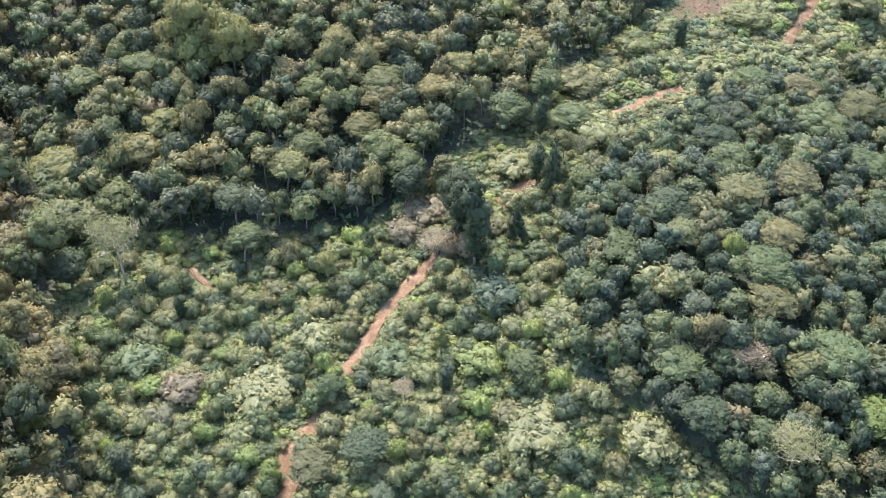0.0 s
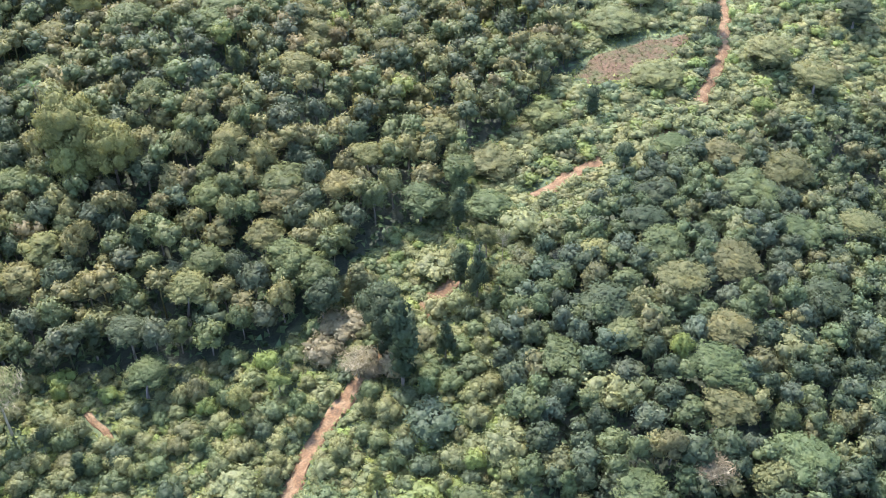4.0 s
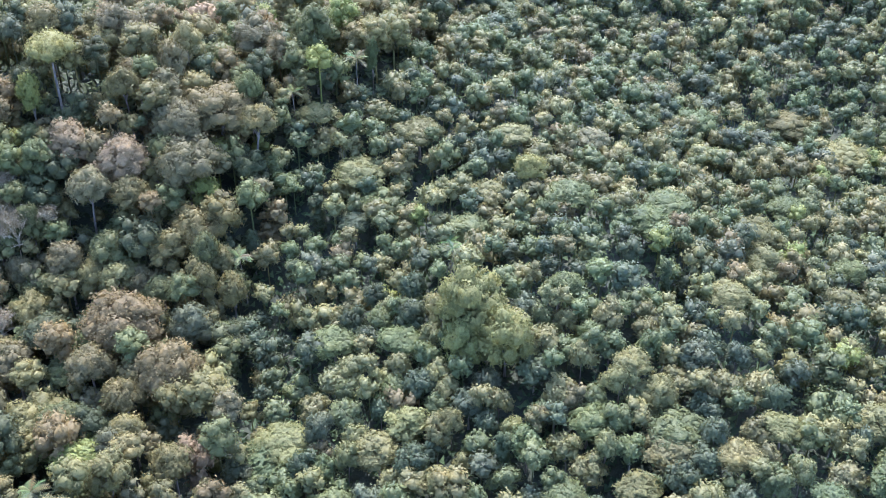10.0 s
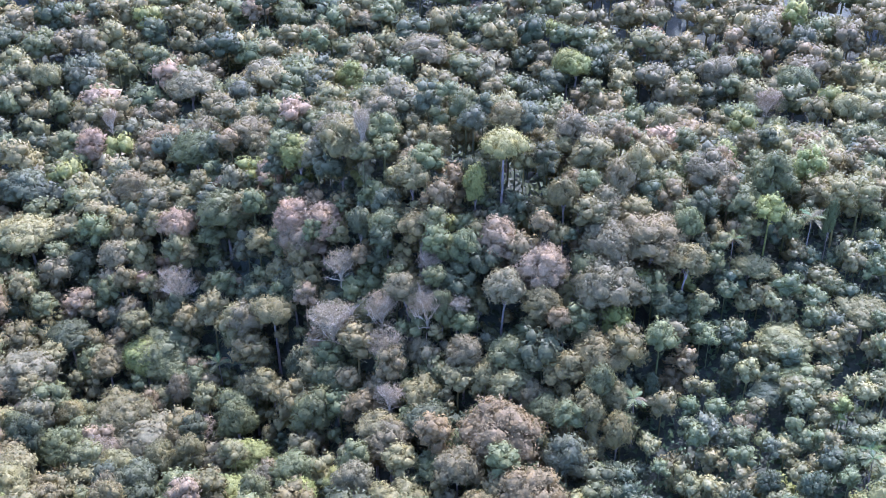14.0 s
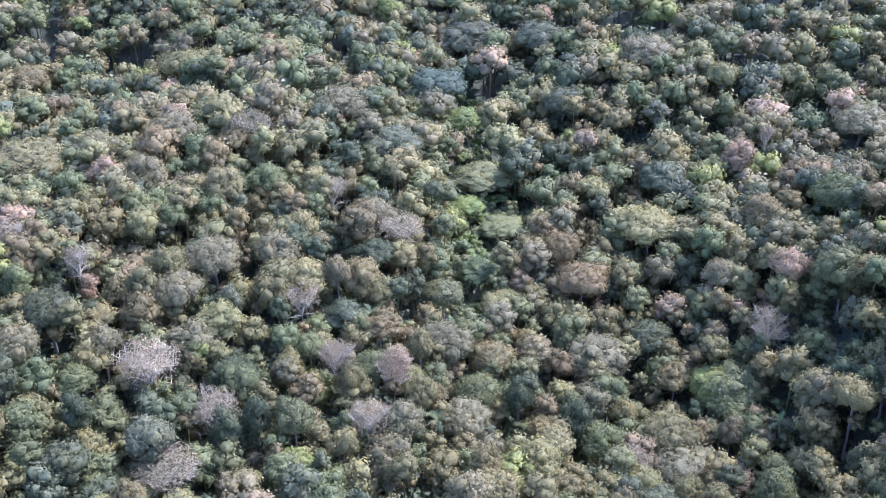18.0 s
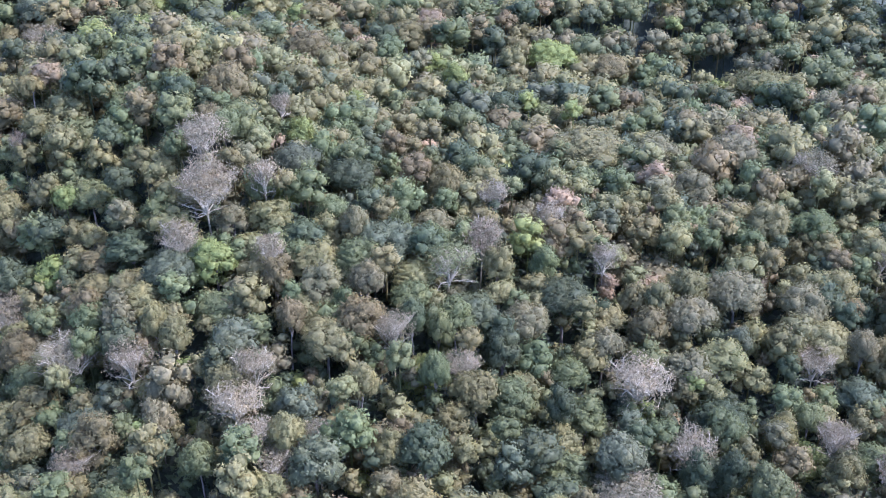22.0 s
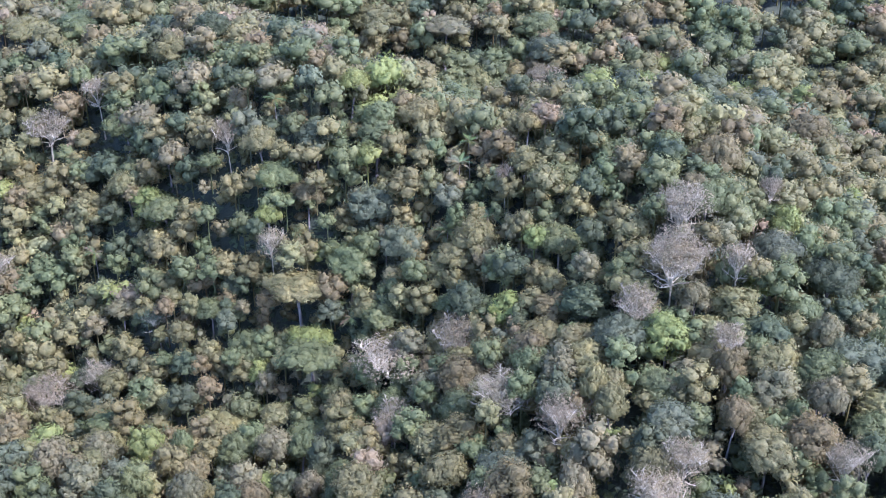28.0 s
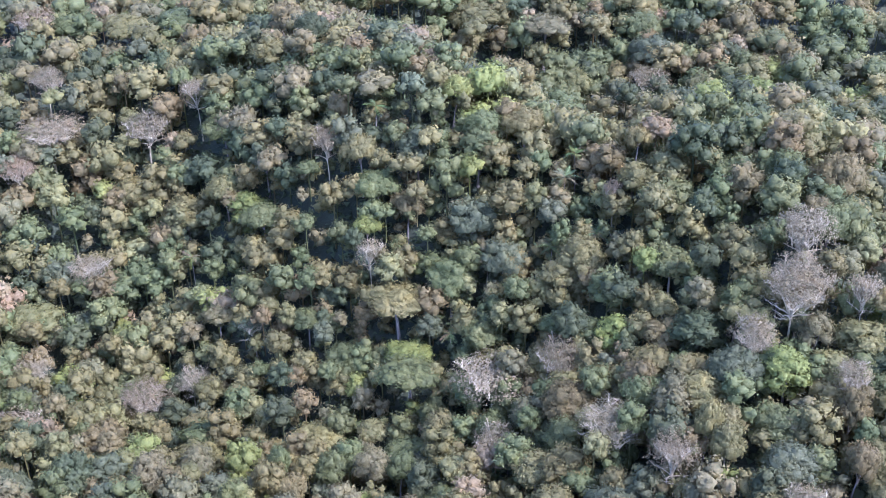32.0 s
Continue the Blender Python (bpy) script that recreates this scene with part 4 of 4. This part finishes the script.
grow("dry_tree", RUST, [
    (-105.7, 356.8, 3.7, 17), (-197.5, 92.9, 4.4, 18), (-192.6, -91.1, 2.3, 17), (-132.9, -269.8, 6.4, 18), (-107.6, -221.3, 5.7, 18),
])
grow("vine_covered_tree", GREEN, [
    (26.2, 113.6, 1.3, 8), (19.7, 183.1, 2.1, 10), (-134.3, 179.8, 2.7, 12), (-104, 229.5, 1.8, 11), (-97.4, 190.4, 2.1, 11),
])
grow("vine_covered_tree", DARK, [
    (-45.4, 158.1, 1.8, 10), (0.6, 113.9, 1.5, 7), (-45.8, 135.3, 1.2, 6), (51.6, 209, 1.7, 8), (-38, 175.1, 1.7, 11), (-49, 101.9, 2, 7), (-92.4, 224, 1.9, 11), (-20.4, 218.1, 1.2, 10),
    (-110.2, 237.8, 2.2, 14), (-101.1, 211.6, 1.6, 12), (-110.7, 239.6, 2.1, 14), (5.5, 141, 2.6, 19), (3.3, 147, 2.3, 15), (17.4, 160.6, 1.6, 10), (19.1, 176.4, 1.6, 10),
])
grow("vine_covered_tree", OLIVE, [
    (0.4, 162.6, 2.3, 8),
])
grow("vine_covered_tree", RUST, [
    (-220.6, 32.3, 2, 12),
])
grow("conical_tree", GREEN, [
    (22.4, 152.7, 1.6, 7),
])
grow("conical_tree", DARK, [
    (19.8, 156.9, 2.2, 14), (12.8, 144.6, 2.1, 10),
])
grow("conical_tree", OLIVE, [
    (-1.3, 161.5, 1.9, 9),
])
grow("conical_tree", YELLOW, [
    (-0.3, 121.9, 2, 7),
])
grow("palm_tree", GREEN, [
    (-58.6, 211.8, 1.7, 11), (-107.8, 146.1, 2.4, 10), (-97.4, 258.4, 2.5, 13), (-106.1, 244, 2.2, 12), (-115.1, 241.8, 2, 12), (-99.9, 205, 2.4, 12), (-185.5, 172.1, 2.6, 12), (-60.6, 216, 1.8, 9),
    (-276.5, 9.9, 2.9, 15), (-186.5, 100.9, 2.2, 12), (-217.9, 90.1, 2.4, 12), (-191.7, -105.2, 2.7, 13), (-197, -107.3, 2.4, 13), (-186.5, -89.9, 2.6, 12), (-172.8, -108.9, 2.6, 12), (-159.9, -105.4, 2.3, 12),
    (-129.2, -46, 2.7, 11), (-180.9, -97.6, 2.7, 12), (-172.6, -150.5, 2.7, 13), (-132.8, -176.6, 2.4, 12), (-94.1, -121.3, 4.4, 11),
])
grow("bush", GREEN, [
    (-66.6, 129.7, 3.3, 3), (-7.7, 120.1, 3.7, 3), (-50.9, 124.5, 4, 3), (11.4, 202, 4.9, 6), (42.1, 198.2, 3.3, 4),
])
grow("bush", DARK, [
    (-13.6, 146.9, 1.4, 5), (9.1, 131.3, 4.3, 4),
])
grow("bush", OLIVE, [
    (-27.4, 146, 1.9, 5),
])
grow("bush", LIME, [
    (6, 118.2, 3.6, 3),
])
grow("bush", PALE, [
    (35.5, 129, 3.9, 4), (19.8, 124.2, 3.7, 4), (14.3, 104.7, 5.2, 3), (30.8, 101.4, 4.3, 4), (-28.8, 116.8, 5.6, 3), (-21.3, 126.8, 3.8, 3), (30.1, 172.4, 4, 4), (13.7, 165.8, 3.8, 3),
])
grow("bush", GREY, [
    (-62.3, 100, 3.9, 4), (-45.6, 112.1, 2.5, 3),
])
grow("bush", KHAKI, [
    (-43, 117.9, 3.5, 3), (-3.2, 155.6, 4, 3), (0.4, 145.6, 3.3, 3), (-7.1, 151.2, 3.2, 3), (4.2, 144, 2.1, 4),
])

# ---- trees and bushes near the camera's way, set out by rule ----
def strew(name, x0, y0, x1, y1, step, where, sizes, heights, most, seed, colours, within=400, share=0.7):
    rng = random.Random(seed)
    spots = [(x + rng.uniform(0, step), y + rng.uniform(0, step)) for x in np.arange(x0, x1, step) for y in np.arange(y0, y1, step)]
    rng.shuffle(spots)
    n = 0
    for x, y in spots:
        if n >= most:
            break
        r = rng.uniform(*sizes)
        if zone(x, y) != where or not SEEN(x, y) or math.hypot(x + 25, y - 65) > within or not off_road(x, y, r + 0.9) or not clear_patch(x, y, r) or any((x - a) ** 2 + (y - b) ** 2 < (share * (r + c)) ** 2 for a, b, c in TAKEN):
            continue
        grow(name, rng.choice(colours), [(x, y, r, rng.uniform(*heights))])
        n += 1


strew("young_tree", -75, 150, 20, 205, 4.0, "young", (2.1, 3.3), (7, 10.5), 290, 3, [GREEN, GREEN, GREEN, DARK, DARK, OLIVE, OLIVE, PALE, PALE, BLUE])
strew("grove_tree", 18, 95, 80, 190, 3.6, "grove", (1.9, 3.0), (5, 7.5), 290, 4, [GREEN, GREEN, DARK, DARK, DARK, OLIVE, GREEN, BLUE])
strew("bush", -70, 92, 25, 160, 3.2, "scrub", (1.3, 2.3), (1.8, 3.6), 250, 5, [GREEN, GREEN, PALE, PALE, PALE, OLIVE, LIME, DARK])
CANOPY = [GREEN] * 5 + [DARK] * 2 + [OLIVE] * 4 + [PALE] * 3 + [BLUE, BROWN, BROWN, GREY, GREY]
strew("canopy_tree", -260, -220, -60, 260, 5.0, "tall", (2.9, 5.2), (12.5, 20), 290, 6, CANOPY, 205, 0.6)
strew("understorey_tree", -240, -200, -60, 260, 4.0, "tall", (1.6, 2.8), (7, 14), 290, 7, CANOPY, 190, 0.42)


# ---- the woods between ----
def free_of(x, y, r, share=0.62):
    i, j = int(x // 8), int(y // 8)
    for a in (-1, 0, 1):
        for b in (-1, 0, 1):
            for px, py, pr in NEAR_TAKEN.get((i + a, j + b), ()):
                if (px - x) ** 2 + (py - y) ** 2 < (share * (pr + r)) ** 2:
                    return False
    return True


def take(x, y, r):
    NEAR_TAKEN.setdefault((int(x // 8), int(y // 8)), []).append((x, y, r))


STEEP_X, STEEP_Y = np.arange(-460, 181, 8.0), np.arange(-430, 481, 8.0)
slopes = np.gradient(ground_z(*np.meshgrid(STEEP_X, STEEP_Y)), 8.0)
STEEP = np.minimum(np.hypot(slopes[0], slopes[1]), 1.0)


def steep(x, y):
    """How steep the ground is: 1 is half upright. Trees on steep ground stand closer together in plan."""
    return STEEP[min(max(int((y + 430) / 8), 0), len(STEEP_Y) - 1), min(max(int((x + 460) / 8), 0), len(STEEP_X) - 1)]


NEAR_TAKEN = {}
for x, y, r in TAKEN:
    take(x, y, r)

LIGHT = {k: [light_mesh(k, 900 + n) for n in range(7)] for k in ("tall", "tall_far", "low", "young", "bush")}
MIX = {
    "tall": [(GREEN, 26), (DARK, 13), (OLIVE, 23), (PALE, 13), (BLUE, 4), (BROWN, 9), (GREY, 7), (DRY, 2), (LIME, 2)],
    "young": [(GREEN, 34), (DARK, 18), (OLIVE, 26), (PALE, 16), (BLUE, 6), (BROWN, 3), (LIME, 2)],
    "grove": [(GREEN, 38), (DARK, 38), (OLIVE, 15), (PALE, 5), (BLUE, 6), (BROWN, 1)],
    "gully": [(GREEN, 15), (PALE, 55), (LIME, 30)],
    "scrub": [(GREEN, 22), (PALE, 56), (OLIVE, 10), (LIME, 10), (DARK, 2)],
}


def sow(name, label, boxes, step, kinds, rng, upper=True, share=0.62, leaf=LEAF_STUFF):
    """Far woods: crowns set out over the ground in ONE mesh."""
    vs, ts, cs, ns, n = [], [], [], [], 0
    for x0, y0, x1, y1 in boxes:
        for gx in np.arange(x0, x1, step):
            for gy in np.arange(y0, y1, step):
                x, y = gx + rng.uniform(0, step), gy + rng.uniform(0, step)
                if not SEEN(x, y):
                    continue
                z = zone(x, y)
                if z not in kinds:
                    continue
                if z == "tall":
                    r, h = (rng.uniform(2.9, 5.5), rng.uniform(11.5, 20.0)) if upper else (rng.uniform(1.7, 3.3), rng.uniform(6.0, 15.0))
                elif z == "young":
                    r, h = rng.uniform(1.8, 3.4), rng.uniform(6.5, 11.5)
                elif z == "gully":
                    r, h = rng.uniform(1.2, 2.4), rng.uniform(2.5, 6.0)
                elif z == "grove":
                    r, h = rng.uniform(1.7, 3.0), rng.uniform(4.5, 8)
                else:
                    big = min(max((y - 165) / 30, 0), 1)
                    r, h = rng.uniform(0.8, 1.7) * (1 + 0.7 * big), rng.uniform(1.1, 2.5) * (1 + 0.6 * big)
                if z == "tall":
                    back = min(max((math.hypot(x + 25, y - 65) - 220) / 110, 0), 1)
                    if not upper and back > 0.6:
                        continue
                    r *= (1 + 0.28 * back) * (1 - 0.15 * steep(x, y))
                if not free_of(x, y, r, share * (1 - 0.4 * steep(x, y))) or not off_road(x, y, 0.75 * r + 1.0) or not clear_patch(x, y, r):
                    continue
                take(x, y, r * 0.85)
                kind = "bush" if z == "scrub" else ((("tall" if math.hypot(x + 25, y - 65) < 240 else "tall_far") if upper else "low") if z == "tall" else "young")
                v, t, facing = LIGHT[kind][rng.integers(0, 7)]
                a = rng.uniform(0, 6.28)
                s, c = math.sin(a), math.cos(a)
                turn = np.array([[c, s, 0], [-s, c, 0], [0, 0, 1]])
                v = v @ turn * (r, r, r * rng.uniform(0.8, 1.2))
                ns.append(facing @ turn)
                if kind == "bush":
                    v = v * (1, 1, h / 2.4 / r) + (x, y, gz(x, y) - 0.2)
                else:
                    v = v + (x, y, gz(x, y) + h)
                w = np.array([k for _, k in MIX[z]], float)
                col = (1.18 if z == "scrub" else 1.0) * haze_toned(MIX[z][rng.choice(len(w), p=w / w.sum())][0], x, y) * rng.uniform(0.85, 1.18) * (rng.uniform(0.95, 1.06), 1, rng.uniform(0.97, 1.03))
                vs.append(v)
                ts.append(t + n)
                cs.append(np.broadcast_to(col, (len(v), 3)))
                n += len(v)
    if not vs:
        return None
    return tagged(new(name, mesh_of(name, np.concatenate(vs), np.concatenate(ts), leaf, np.concatenate(cs), True, np.concatenate(ns))), label, "forest", kind="stuff")


sow_rng = np.random.default_rng(5)
sow("tall_forest_trees", "dense canopy of tall mixed green and grey tropical trees", [(-450, -420, -40, 470)], 5.2, ("tall",), sow_rng, True, 0.58)
sow("forest_understorey", "smaller green trees filling the gaps below a tall canopy", [(-450, -420, -40, 470)], 4.2, ("tall",), sow_rng, False, 0.36)
sow("young_forest_trees", "close-grown young green forest trees on a hillside", [(-130, 130, 130, 470)], 3.7, ("young",), sow_rng, leaf=LEAF_LARGE_STUFF)
sow("gully_creepers", "light green creepers and saplings choking a forest gully", [(-340, 90, -215, 140)], 2.3, ("gully",), sow_rng, True, 0.42, LEAF_LARGE_STUFF)
sow("grove_trees", "dense grove of small dark green trees", [(0, 80, 150, 215)], 3.2, ("grove",), sow_rng, leaf=LEAF_LARGE_STUFF)
sow("scrub", "low light green scrub and bushes over a clearing", [(-110, 60, 160, 330)], 1.45, ("scrub",), sow_rng, True, 0.5, LEAF_LARGE_STUFF)


def undergrowth(name, label, box, count, size, where, colour, seed, lift, bare=True):
    """Ferns, grass and seedlings: single leaf sprays standing on the ground, in ONE mesh."""
    rng = np.random.default_rng(seed)
    x, y = rng.uniform(box[0], box[2], count), rng.uniform(box[1], box[3], count)
    keep = np.isin(zones(x, y), where) & ((((x - 65) / 12.5) ** 2 + ((y - 0.35 * (x - 64) - 229.5) / 5.5) ** 2 > 1) == bare)
    x, y = x[keep], y[keep]
    keep = np.array([SEEN(a, b) for a, b in zip(x, y)])
    x, y = x[keep], y[keep]
    if 3 in where:
        keep = np.array([off_road(a, b, 1.1) for a, b in zip(x, y)])
        x, y = x[keep], y[keep]
    at = np.stack([x, y, ground_z(x, y) + bumps(x, y) + rng.uniform(0.1, lift, len(x))], 1)
    v, t, facing = leaves(rng, at, np.tile((0, 0, 0.6), (len(x), 1)), size, 0, True)
    tint = np.repeat(np.array(colour) * rng.uniform(0.7, 1.35, (len(x), 1)), 3, 0)
    return tagged(new(name, mesh_of(name, v, t, LEAF_STUFF, tint, True, facing)), label, "undergrowth", kind="stuff")


undergrowth("ferns", "carpet of light green ferns and grass", (-110, 60, 160, 330), 190000, 0.62, (3,), (0.160, 0.178, 0.055), 31, 0.7)
undergrowth("dry_grass", "thin dry grass on a cleared patch", (50, 218, 82, 246), 2600, 0.5, (3,), (0.135, 0.120, 0.050), 34, 0.35, False)
undergrowth("undergrowth", "dark green seedlings and ferns on the forest floor", (-130, 80, 150, 400), 70000, 1.2, (1, 2), (0.085, 0.120, 0.055), 32, 1.6)
undergrowth("floor_plants", "dim green floor plants under tall trees", (-330, -250, -50, 330), 110000, 1.4, (0,), (0.100, 0.120, 0.060), 33, 2.2)
